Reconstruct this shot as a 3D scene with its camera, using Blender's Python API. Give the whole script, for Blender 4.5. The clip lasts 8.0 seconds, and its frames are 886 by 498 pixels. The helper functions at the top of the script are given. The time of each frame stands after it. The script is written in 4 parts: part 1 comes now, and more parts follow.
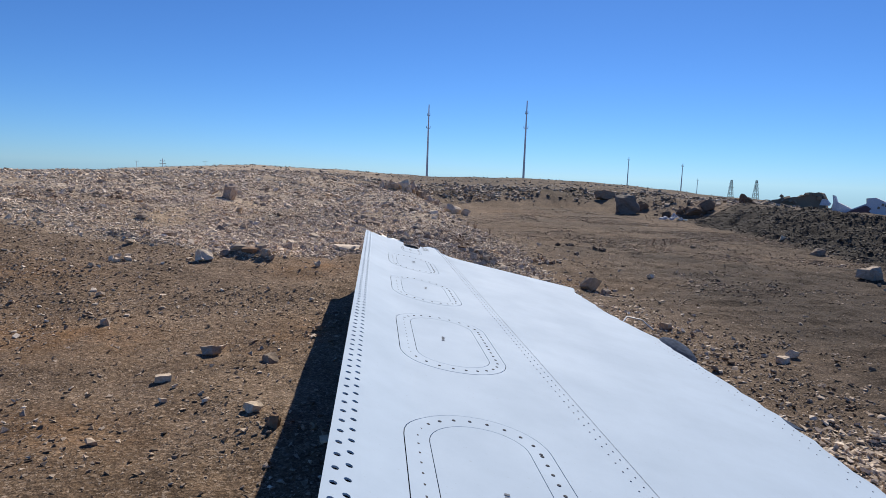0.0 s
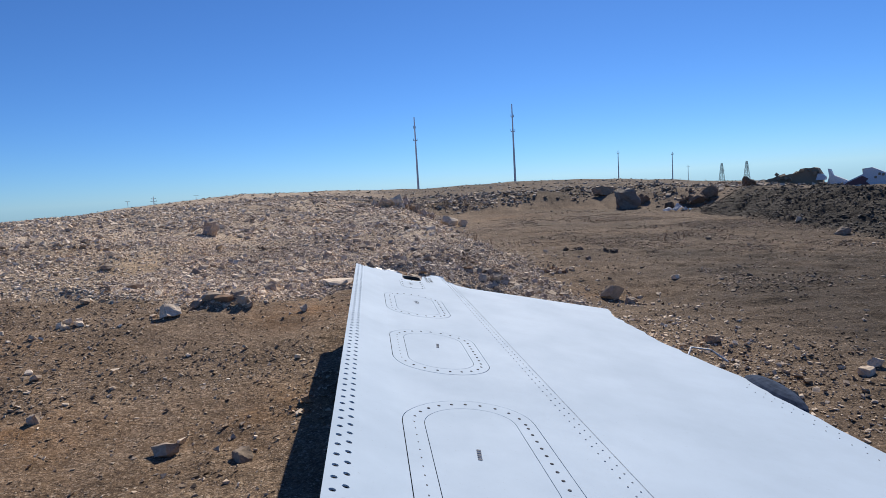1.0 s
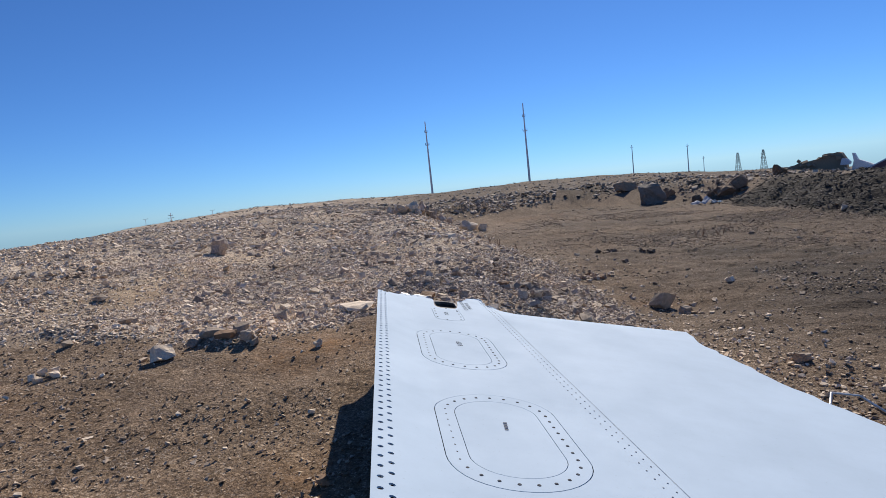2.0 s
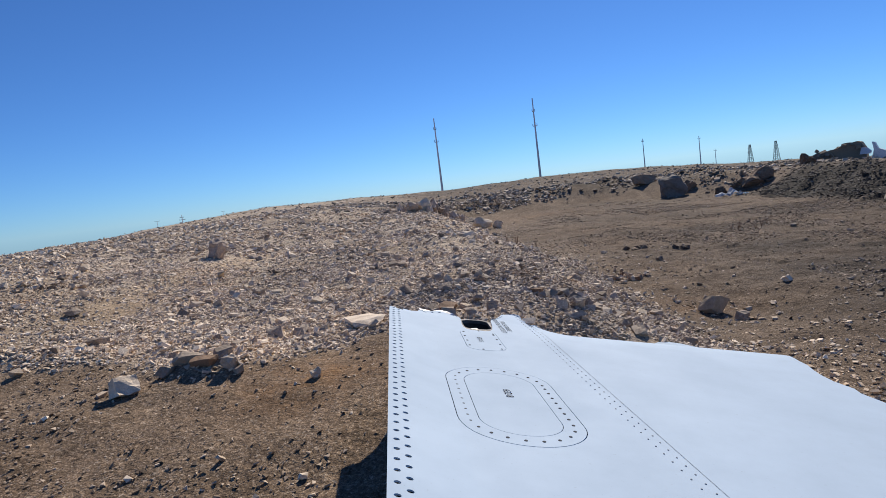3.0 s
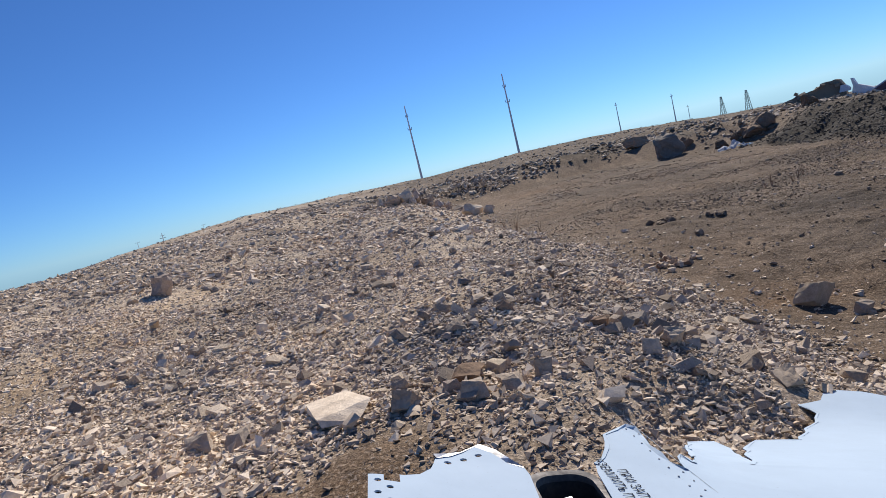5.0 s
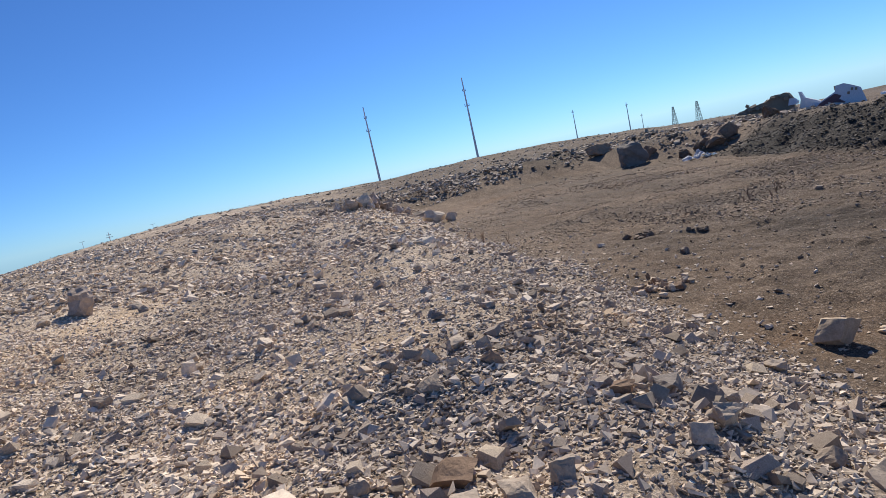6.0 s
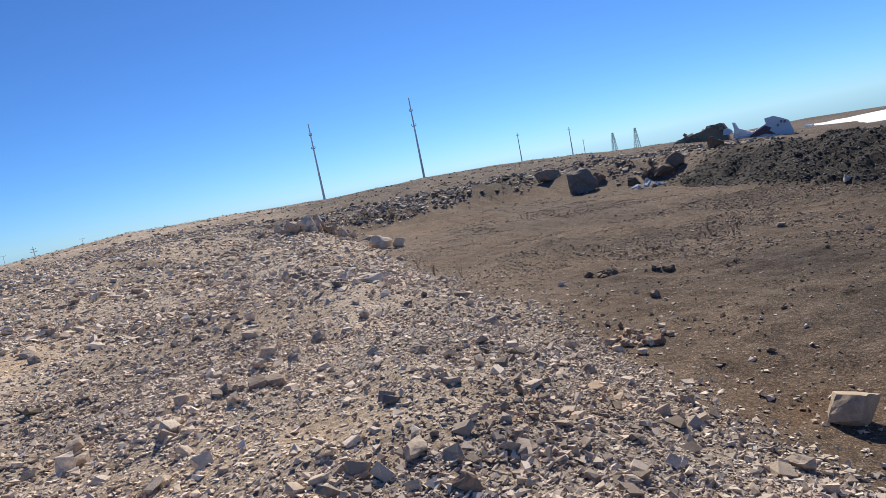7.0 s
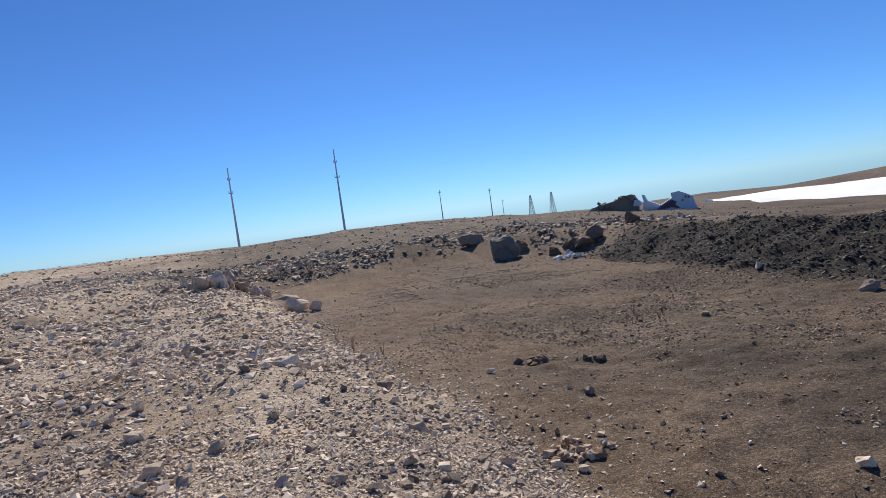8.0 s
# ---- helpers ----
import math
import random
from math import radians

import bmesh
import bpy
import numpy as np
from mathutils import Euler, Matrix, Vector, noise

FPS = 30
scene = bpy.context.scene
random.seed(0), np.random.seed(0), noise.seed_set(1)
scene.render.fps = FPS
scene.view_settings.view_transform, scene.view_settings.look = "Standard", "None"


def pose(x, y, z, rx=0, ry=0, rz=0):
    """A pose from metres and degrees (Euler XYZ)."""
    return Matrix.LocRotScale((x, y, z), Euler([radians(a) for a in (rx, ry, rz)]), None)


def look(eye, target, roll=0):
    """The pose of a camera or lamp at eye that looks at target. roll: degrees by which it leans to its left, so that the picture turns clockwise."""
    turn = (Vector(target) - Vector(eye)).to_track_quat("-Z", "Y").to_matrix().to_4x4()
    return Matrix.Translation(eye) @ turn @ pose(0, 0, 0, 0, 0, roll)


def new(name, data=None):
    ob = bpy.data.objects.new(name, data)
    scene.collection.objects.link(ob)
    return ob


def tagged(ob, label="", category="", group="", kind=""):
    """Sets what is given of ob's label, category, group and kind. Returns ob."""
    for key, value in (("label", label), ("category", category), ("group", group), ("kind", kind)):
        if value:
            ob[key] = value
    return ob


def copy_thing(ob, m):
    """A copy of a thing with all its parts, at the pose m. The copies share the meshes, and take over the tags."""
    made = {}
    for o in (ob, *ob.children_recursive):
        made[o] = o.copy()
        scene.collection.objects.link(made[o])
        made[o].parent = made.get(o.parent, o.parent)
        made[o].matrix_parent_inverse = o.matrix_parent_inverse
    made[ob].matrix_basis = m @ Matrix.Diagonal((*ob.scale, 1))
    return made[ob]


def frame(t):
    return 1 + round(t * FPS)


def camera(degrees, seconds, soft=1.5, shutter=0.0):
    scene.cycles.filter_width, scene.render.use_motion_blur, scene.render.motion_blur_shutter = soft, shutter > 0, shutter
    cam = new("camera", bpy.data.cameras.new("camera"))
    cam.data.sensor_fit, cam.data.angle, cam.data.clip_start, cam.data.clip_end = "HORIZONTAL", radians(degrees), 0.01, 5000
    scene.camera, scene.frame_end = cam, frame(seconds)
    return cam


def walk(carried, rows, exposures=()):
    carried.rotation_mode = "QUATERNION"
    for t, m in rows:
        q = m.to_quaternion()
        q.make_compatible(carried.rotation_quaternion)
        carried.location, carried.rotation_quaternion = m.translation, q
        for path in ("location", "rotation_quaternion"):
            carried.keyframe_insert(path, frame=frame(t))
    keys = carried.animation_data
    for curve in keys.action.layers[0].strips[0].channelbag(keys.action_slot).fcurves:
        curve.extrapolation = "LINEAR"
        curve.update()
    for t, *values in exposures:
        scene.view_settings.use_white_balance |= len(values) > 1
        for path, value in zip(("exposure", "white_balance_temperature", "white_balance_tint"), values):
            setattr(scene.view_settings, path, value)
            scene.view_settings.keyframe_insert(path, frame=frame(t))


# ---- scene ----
cam = camera(71.0, 8.0, soft=0.8)
PATH = [
    (0, (0.167, -1.06, 1.508), (0.181, 0.925, 1.265), 2.1),
    (0.5, (0.149, -0.742, 1.516), (0.176, 1.245, 1.283), -0.2),
    (1, (0.134, -0.42, 1.532), (0.155, 1.569, 1.322), -3.4),
    (1.5, (0.093, -0.118, 1.553), (0.084, 1.872, 1.359), -5.8),
    (2.8, (-0.015, 0.659, 1.536), (-0.071, 2.648, 1.337), -6.3),
    (3, (-0.026, 0.795, 1.523), (-0.09, 2.785, 1.324), -7.1),
    (3.5, (-0.042, 1.13, 1.517), (-0.118, 3.118, 1.312), -9.5),
    (4, (-0.051, 1.426, 1.553), (-0.131, 3.413, 1.335), -12.0),
    (4.5, (-0.065, 1.746, 1.54), (-0.139, 3.731, 1.314), -13.4),
    (4.7, (-0.079, 1.885, 1.545), (-0.138, 3.87, 1.308), -13.7),
    (5.8, (-0.138, 2.536, 1.586), (-0.064, 4.517, 1.318), -12.8),
    (6, (-0.134, 2.668, 1.601), (-0.028, 4.647, 1.329), -12.6),
    (6.5, (-0.119, 2.976, 1.643), (0.076, 4.949, 1.38), -12.1),
    (7, (-0.107, 3.242, 1.699), (0.185, 5.205, 1.45), -11.2),
    (7.5, (-0.073, 3.482, 1.776), (0.347, 5.426, 1.564), -10.0),
    (8, (-0.064, 3.631, 1.906), (0.51, 5.544, 1.782), -7.8),
]
# the clip's camera brightens once the white wing leaves its picture
EXPOSURE = [(0, 0.0), (3, 0.0), (4.5, 0.03), (6, 0.2), (7, 0.18), (8, 0.08)]
walk(cam, [(t, look(eye, target, roll)) for t, eye, target, roll in PATH], EXPOSURE)


# ---------------------------------------------------------------- light
SUN_AZ, SUN_EL = 16.5, 37.0
sun_way = Vector((math.sin(radians(SUN_AZ)) * math.cos(radians(SUN_EL)), math.cos(radians(SUN_AZ)) * math.cos(radians(SUN_EL)), math.sin(radians(SUN_EL))))
sun = new("sun", bpy.data.lights.new("sun", "SUN"))
sun.data.energy, sun.data.angle, sun.data.color = 5.0, radians(0.53), (1.0, 0.92, 0.81)
sun.matrix_world = look(sun_way * 50, (0, 0, 0))

world = bpy.data.worlds.new("daylight")
scene.world = world
world.use_nodes = True
sky = world.node_tree.nodes.new("ShaderNodeTexSky")
sky.sky_type, sky.sun_disc = "NISHITA", False
sky.sun_elevation, sky.sun_rotation = radians(SUN_EL), radians(SUN_AZ)
sky.altitude, sky.air_density, sky.dust_density, sky.ozone_density = 2200, 1.0, 0.25, 7.5
back = world.node_tree.nodes["Background"]
back.inputs["Strength"].default_value = 0.1
tint = world.node_tree.nodes.new("ShaderNodeMix")
tint.data_type, tint.blend_type = "RGBA", "MULTIPLY"
tint.inputs[0].default_value, tint.inputs[7].default_value = 1.0, (0.545, 0.78, 1.03, 1)
world.node_tree.links.new(sky.outputs["Color"], tint.inputs[6])
world.node_tree.links.new(tint.outputs[2], back.inputs["Color"])

# ---------------------------------------------------------------- materials
def material(name, colour, roughness=0.9, metallic=0.0):
    m = bpy.data.materials.new(name)
    m.use_nodes = True
    b = m.node_tree.nodes["Principled BSDF"]
    b.inputs["Base Color"].default_value = (*colour, 1)
    b.inputs["Roughness"].default_value, b.inputs["Metallic"].default_value = roughness, metallic
    b.inputs["Specular IOR Level"].default_value = 0.5 if roughness < 0.8 else 0.15
    return m


class Nodes:
    """Short forms for building a node material."""

    def __init__(self, m):
        self.tree, self.b = m.node_tree, m.node_tree.nodes["Principled BSDF"]
        self.place = self.node("ShaderNodeTexCoord").outputs["Object"]

    def node(self, kind, **values):
        n = self.tree.nodes.new(kind)
        for key, value in values.items():
            if key == "op":
                n.operation = value
            elif key == "blend":
                n.data_type, n.blend_type = "RGBA", value
        return n

    def link(self, a, b):
        self.tree.links.new(a, b)

    def noise(self, scale, detail=4, rough=0.6, where=None):
        n = self.node("ShaderNodeTexNoise")
        n.inputs["Scale"].default_value, n.inputs["Detail"].default_value, n.inputs["Roughness"].default_value = scale, detail, rough
        self.link(where or self.place, n.inputs["Vector"])
        return n.outputs["Fac"]

    def warped(self, scale, amount):
        """The place shifted a little by noise, so that cells get ragged edges."""
        n, low, by, add = self.node("ShaderNodeTexNoise"), self.node("ShaderNodeVectorMath", op="SUBTRACT"), self.node("ShaderNodeVectorMath", op="SCALE"), self.node("ShaderNodeVectorMath", op="ADD")
        n.inputs["Scale"].default_value, n.inputs["Detail"].default_value = scale, 3
        self.link(self.place, n.inputs["Vector"])
        self.link(n.outputs["Color"], low.inputs[0])
        low.inputs[1].default_value = (0.5, 0.5, 0.5)
        self.link(low.outputs[0], by.inputs[0])
        by.inputs["Scale"].default_value = amount
        self.link(self.place, add.inputs[0])
        self.link(by.outputs[0], add.inputs[1])
        return add.outputs[0]

    def cells(self, scale, out="Color", where=None):
        n = self.node("ShaderNodeTexVoronoi")
        n.inputs["Scale"].default_value = scale
        self.link(where or self.place, n.inputs["Vector"])
        if out == "Color":
            split = self.node("ShaderNodeSeparateColor")
            self.link(n.outputs["Color"], split.inputs[0])
            return split.outputs[0]
        return n.outputs[out]

    def ramp(self, fac, stops):
        n = self.node("ShaderNodeValToRGB")
        while len(n.color_ramp.elements) < len(stops):
            n.color_ramp.elements.new(0.5)
        for e, (at, colour) in zip(n.color_ramp.elements, stops):
            e.position, e.color = at, (*(colour if isinstance(colour, tuple) else (colour,) * 3), 1)
        self.link(fac, n.inputs["Fac"])
        return n.outputs["Color"]

    def mix(self, fac, a, b, blend="MIX"):
        n = self.node("ShaderNodeMix", blend=blend)
        for value, socket in ((fac, n.inputs[0]), (a, n.inputs[6]), (b, n.inputs[7])):
            if isinstance(value, (int, float)):
                socket.default_value = value
            elif isinstance(value, tuple):
                socket.default_value = (*value, 1)
            else:
                self.link(value, socket)
        return n.outputs[2]

    def maths(self, op, a, b):
        n = self.node("ShaderNodeMath", op=op)
        for value, socket in ((a, n.inputs[0]), (b, n.inputs[1])):
            if isinstance(value, (int, float)):
                socket.default_value = value
            else:
                self.link(value, socket)
        return n.outputs[0]

    def attribute(self, name):
        n = self.node("ShaderNodeAttribute")
        n.attribute_name = name
        return n.outputs["Fac"]

    def bump(self, height, strength, distance, after=None):
        n = self.node("ShaderNodeBump")
        n.inputs["Strength"].default_value, n.inputs["Distance"].default_value = strength, distance
        self.link(height, n.inputs["Height"])
        if after:
            self.link(after, n.inputs["Normal"])
        return n.outputs["Normal"]

    def finish(self, colour=None, normal=None, roughness=None):
        for value, name in ((colour, "Base Color"), (normal, "Normal"), (roughness, "Roughness")):
            if value is not None:
                self.link(value, self.b.inputs[name])


def ground_material():
    m = material("stony soil", (0.2, 0.16, 0.12), 0.95)
    n = Nodes(m)
    rubble, dark, rust, damp_dim = n.attribute("rubble"), n.attribute("dark"), n.attribute("rust"), n.attribute("damp_dim")
    ragged = n.warped(45, 0.035)
    patch, grain, fine = n.noise(0.8, 5, 0.6), n.noise(14, 6, 0.7), n.noise(90, 4, 0.75)
    soil = n.ramp(grain, [(0.3, (0.11, 0.07, 0.04)), (0.5, (0.235, 0.155, 0.092)), (0.72, (0.37, 0.256, 0.16))])
    soil = n.mix(n.ramp(patch, [(0.35, 0.0), (0.65, 1.0)]), soil, n.ramp(grain, [(0.3, (0.17, 0.124, 0.085)), (0.7, (0.4, 0.3, 0.215))]))
    grit = n.ramp(n.cells(150, where=ragged), [(0.0, (0.05, 0.035, 0.025)), (0.55, (0.22, 0.155, 0.1)), (0.88, (0.42, 0.32, 0.23)), (1.0, (0.66, 0.56, 0.45))])
    soil = n.mix(0.55, soil, grit)
    chips = n.ramp(n.cells(48, where=ragged), [(0.0, (0.22, 0.178, 0.138)), (0.35, (0.52, 0.43, 0.335)), (1.0, (0.88, 0.77, 0.63))])
    chips = n.mix(0.5, chips, n.ramp(n.cells(120, where=ragged), [(0.0, (0.2, 0.16, 0.122)), (0.35, (0.54, 0.445, 0.345)), (1.0, (0.88, 0.77, 0.63))]))
    chips = n.mix(0.4, chips, n.ramp(n.cells(17, where=ragged), [(0.0, (0.2, 0.16, 0.125)), (0.3, (0.46, 0.385, 0.31)), (1.0, (0.8, 0.69, 0.57))]))
    tan = n.ramp(grain, [(0.3, (0.4, 0.29, 0.185)), (0.7, (0.66, 0.51, 0.355))])
    chips = n.mix(n.attribute("grey"), chips, n.mix(1.0, chips, (0.62, 0.6, 0.6), "MULTIPLY"))
    scree = n.mix(n.ramp(n.noise(1.6, 4, 0.55), [(0.38, 0.05), (0.62, 0.45)]), chips, tan)
    scree = n.mix(n.attribute("track"), scree, tan)
    colour = n.mix(rubble, soil, scree)
    colour = n.mix(n.maths("MULTIPLY", rust, n.ramp(n.noise(6, 4, 0.6), [(0.35, 0.2), (0.65, 0.85)])), colour, (0.27, 0.145, 0.06))
    # dark soil colour for damp ground and for painted-in corner darkening
    colour = n.mix(damp_dim, colour, n.mix(0.4, n.ramp(grain, [(0.3, (0.027, 0.022, 0.018)), (0.7, (0.076, 0.062, 0.051))]), n.mix(0.5, grit, (0.045, 0.035, 0.028))))
    # near-black grey that replaces the soil colour over the bank
    bank_tone = n.ramp(grain, [(0.3, (0.024, 0.021, 0.019)), (0.7, (0.075, 0.066, 0.058))])
    colour = n.mix(dark, colour, bank_tone)
    colour = n.mix(0.55, colour, n.ramp(n.noise(0.35, 6, 0.65), [(0.36, (0.62, 0.6, 0.58)), (0.62, (1.18, 1.16, 1.13))]), "MULTIPLY")
    colour = n.mix(0.5, colour, n.ramp(n.noise(3.3, 5, 0.65), [(0.36, (0.6, 0.57, 0.54)), (0.62, (1.2, 1.18, 1.15))]), "MULTIPLY")
    colour = n.mix(0.55, colour, n.ramp(n.noise(30, 5, 0.75), [(0.36, 0.55), (0.64, 1.4)]), "MULTIPLY")
    colour = n.mix(0.75, colour, n.ramp(fine, [(0.36, 0.5), (0.64, 1.45)]), "MULTIPLY")
    shards = n.bump(n.maths("MULTIPLY", n.cells(48, where=ragged), rubble), 0.5, 0.012)
    shards = n.bump(n.maths("MULTIPLY", n.cells(120, where=ragged), n.maths("ADD", 0.35, rubble)), 0.3, 0.005, shards)
    n.finish(colour, n.bump(fine, 0.5, 0.008, n.bump(n.noise(22, 6, 0.7), 0.75, 0.035, shards)))
    return m


def stone_material(name, dark, mid, light, island=True):
    m = material(name, mid, 0.85)
    n = Nodes(m)
    pick = n.node("ShaderNodeNewGeometry").outputs["Random Per Island"] if island else n.node("ShaderNodeObjectInfo").outputs["Random"]
    tone = n.ramp(pick, [(0.0, dark), (0.45, mid), (0.85, light), (1.0, tuple(min(1, c * 1.12) for c in light))])
    stain = n.noise(11, 5, 0.65)
    colour = n.mix(0.9, tone, n.ramp(stain, [(0.28, (0.72, 0.67, 0.62)), (0.6, (1.1, 1.08, 1.05))]), "MULTIPLY")
    colour = n.mix(0.4, colour, n.ramp(n.noise(120, 3, 0.7), [(0.3, 0.6), (0.7, 1.3)]), "MULTIPLY")
    if island:
        colour = n.mix(0.85, colour, n.ramp(n.noise(0.75, 5, 0.62), [(0.36, (0.7, 0.68, 0.67)), (0.48, (0.97, 0.96, 0.95)), (0.66, (1.1, 1.07, 1.02))]), "MULTIPLY")
        colour = n.mix(n.ramp(n.noise(0.9, 4, 0.6, n.warped(0.5, 1.5)), [(0.56, 0.0), (0.7, 0.45)]), colour, n.mix(1.0, colour, (1.0, 0.82, 0.6), "MULTIPLY"))
    relief = n.bump(n.noise(110, 4, 0.7), 0.4, 0.003)
    n.finish(colour, relief if island else n.bump(n.noise(70, 5, 0.7), 0.6, 0.006, n.bump(n.noise(16, 4, 0.6), 0.35, 0.015)))
    return m


def paint_material():
    m = material("pale blue-grey wing paint", (0.5, 0.6, 0.73), 0.85)
    n = Nodes(m)
    dust = n.noise(3.5, 6, 0.7)
    colour = n.ramp(dust, [(0.3, (0.41, 0.505, 0.6)), (0.65, (0.455, 0.56, 0.665))])
    speck = n.ramp(n.noise(160, 2, 0.5), [(0.2, (0.7, 0.68, 0.66)), (0.32, (1.0, 1.0, 1.0))])
    n.finish(n.mix(0.5, colour, speck, "MULTIPLY"), n.bump(n.noise(5, 3, 0.5), 0.02, 0.01), n.ramp(dust, [(0.3, 0.8), (0.7, 0.68)]))
    return m


def worn_metal(name, colour, roughness=0.45, metallic=0.9):
    m = material(name, colour, roughness, metallic)
    n = Nodes(m)
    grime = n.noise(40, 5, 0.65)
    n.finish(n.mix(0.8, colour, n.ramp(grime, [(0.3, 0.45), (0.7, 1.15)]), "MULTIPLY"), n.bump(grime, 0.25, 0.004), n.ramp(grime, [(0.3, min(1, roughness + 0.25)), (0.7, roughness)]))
    return m


GROUND = ground_material()
RUBBLE = stone_material("pale broken rock", (0.53, 0.437, 0.34), (0.72, 0.605, 0.475), (0.84, 0.73, 0.595))
SHALE = stone_material("dull grey broken rock", (0.3, 0.254, 0.207), (0.5, 0.427, 0.35), (0.68, 0.59, 0.485))
GREY_RUBBLE = stone_material("grey broken rock", (0.2, 0.168, 0.135), (0.38, 0.318, 0.25), (0.66, 0.56, 0.45))
PEBBLE = stone_material("brown pebbles", (0.15, 0.113, 0.08), (0.29, 0.224, 0.165), (0.56, 0.465, 0.37))
CLOD = stone_material("dark bank clods", (0.06, 0.052, 0.045), (0.12, 0.105, 0.09), (0.24, 0.21, 0.175))
ROCK = stone_material("grey tan rock", (0.29, 0.235, 0.185), (0.38, 0.312, 0.245), (0.49, 0.405, 0.32), False)
PALE_ROCK = stone_material("cream rock", (0.66, 0.545, 0.405), (0.72, 0.6, 0.46), (0.78, 0.66, 0.52), False)
GREY_BOULDER = stone_material("pinkish grey rock", (0.4, 0.32, 0.26), (0.5, 0.41, 0.34), (0.6, 0.5, 0.41), False)
TAN_ROCK = stone_material("warm tan rock", (0.5, 0.4, 0.285), (0.53, 0.425, 0.305), (0.56, 0.45, 0.325), False)
DARK_ROCK = stone_material("blackish rock", (0.19, 0.165, 0.14), (0.24, 0.208, 0.178), (0.29, 0.25, 0.215), False)
BROWN_ROCK = stone_material("rust brown rock", (0.26, 0.175, 0.115), (0.32, 0.22, 0.15), (0.38, 0.27, 0.19), False)
EARTH = stone_material("dark brown earth", (0.16, 0.108, 0.072), (0.2, 0.136, 0.092), (0.24, 0.165, 0.112), False)
YELLOW_ROCK = stone_material("ochre rock", (0.42, 0.31, 0.21), (0.57, 0.44, 0.31), (0.7, 0.58, 0.44), False)
PAINT = paint_material()
# dull metal whose base colour also holds the shade inside the wing
SHADED_METAL = worn_metal("dull metal with shade in its colour", (0.075, 0.074, 0.072), 0.55, 0.5)
BARE_METAL = worn_metal("bare aluminium", (0.6, 0.6, 0.6), 0.38, 1.0)
SCREW_METAL = worn_metal("grey screw heads", (0.1, 0.1, 0.105), 0.9, 0.0)
BLUE_PAINT = worn_metal("dark blue paint", (0.035, 0.06, 0.11), 0.85, 0.0)
INK = material("black stencil ink", (0.03, 0.03, 0.035), 0.95)
FADED_INK = material("faded stencil ink", (0.2, 0.215, 0.235), 0.95)
# near-black stands in for the shade inside bolt holes and cover gaps
GAP_BLACK = material("near-black of gaps and shaded bolt holes", (0.015, 0.015, 0.017), 0.95)
SNOW = material("old snow", (0.93, 0.94, 0.95), 0.7)
CONCRETE = worn_metal("weathered concrete post", (0.8, 0.8, 0.8), 0.9, 0.0)
STEEL = worn_metal("dull galvanised steel", (0.25, 0.26, 0.27), 0.6, 0.7)
RIM_METAL = worn_metal("dull scuffed rim metal", (0.2, 0.185, 0.175), 0.65, 0.4)
DARK_CLOD = stone_material("dark damp clod", (0.18, 0.135, 0.098), (0.22, 0.168, 0.122), (0.26, 0.2, 0.148), False)
RIVET_METAL = worn_metal("painted rivet heads", (0.3, 0.33, 0.37), 0.6, 0.2)
SEAM_GREY = material("grey seam filler", (0.36, 0.42, 0.48), 0.85)

# ---------------------------------------------------------------- ground form
def sm(a, b, v):
    t = np.clip((np.asarray(v, float) - a) / (b - a), 0, 1)
    return t * t * (3 - 2 * t)


def lattice(i, j, seed):
    n = (i * 374761393 + j * 668265263 + seed * 974634777) & 0xFFFFFFFF
    n = ((n ^ (n >> 13)) * 1274126177) & 0xFFFFFFFF
    return ((n ^ (n >> 16)) & 0xFFFF) / 65535.0


def vnoise(x, y, size, seed=0):
    """Smooth noise between -1 and 1 with cells of that size in metres."""
    u, v = np.asarray(x, float) / size, np.asarray(y, float) / size
    i, j = np.floor(u).astype(np.int64), np.floor(v).astype(np.int64)
    a, b = u - i, v - j
    a, b = a * a * (3 - 2 * a), b * b * (3 - 2 * b)
    low = lattice(i, j, seed) * (1 - a) + lattice(i + 1, j, seed) * a
    top = lattice(i, j + 1, seed) * (1 - a) + lattice(i + 1, j + 1, seed) * a
    return 2 * (low * (1 - b) + top * b) - 1


def pit_foot(y):
    """The line along which the rubble slope meets the pit's floor."""
    return np.interp(y, [-4, 2, 5.5, 7.5, 10.5, 14, 18], [1.5, 1.58, 1.66, 1.5, 1.05, 0.75, 0.45]) + 0.12 * vnoise(y * 0 + 7, y, 0.9, 3)


def bank_foot(y):
    """The line along which the pit's floor meets the dark bank."""
    return np.interp(y, [-6, 6.5, 9, 16, 19], [4.6, 5.8, 6.6, 6.9, 8.2]) + 0.2 * vnoise(y * 0 + 3, y, 1.7, 5)


def pit_mask(x, y):
    left = sm(-1.6, 0.0, x - pit_foot(y))
    right = 1 - sm(0.0, 1.9, x - bank_foot(y))
    back = 1 - sm(0.0, 1.9, y - (np.interp(x, [-5, 4, 6, 8], [20.4, 19.2, 18.3, 17.1]) + 0.5 * vnoise(x, y, 2.0, 9)))
    return left * right * back


def dirt_mask(x, y):
    """Brown soil in front of the rubble."""
    edge = np.interp(x, [-8, -3, -1.6, -1.2, -0.5, 0.3], [3.6, 3.55, 3.62, 3.35, 3.75, 3.6]) + 0.12 * vnoise(x, y, 0.35, 21)
    return (1 - sm(-0.12, 0.18, y - edge)) * (1 - sm(-0.15, 0.35, x + 0.08 * np.clip(y, 0, 4)) * sm(-1.6, -0.4, y))


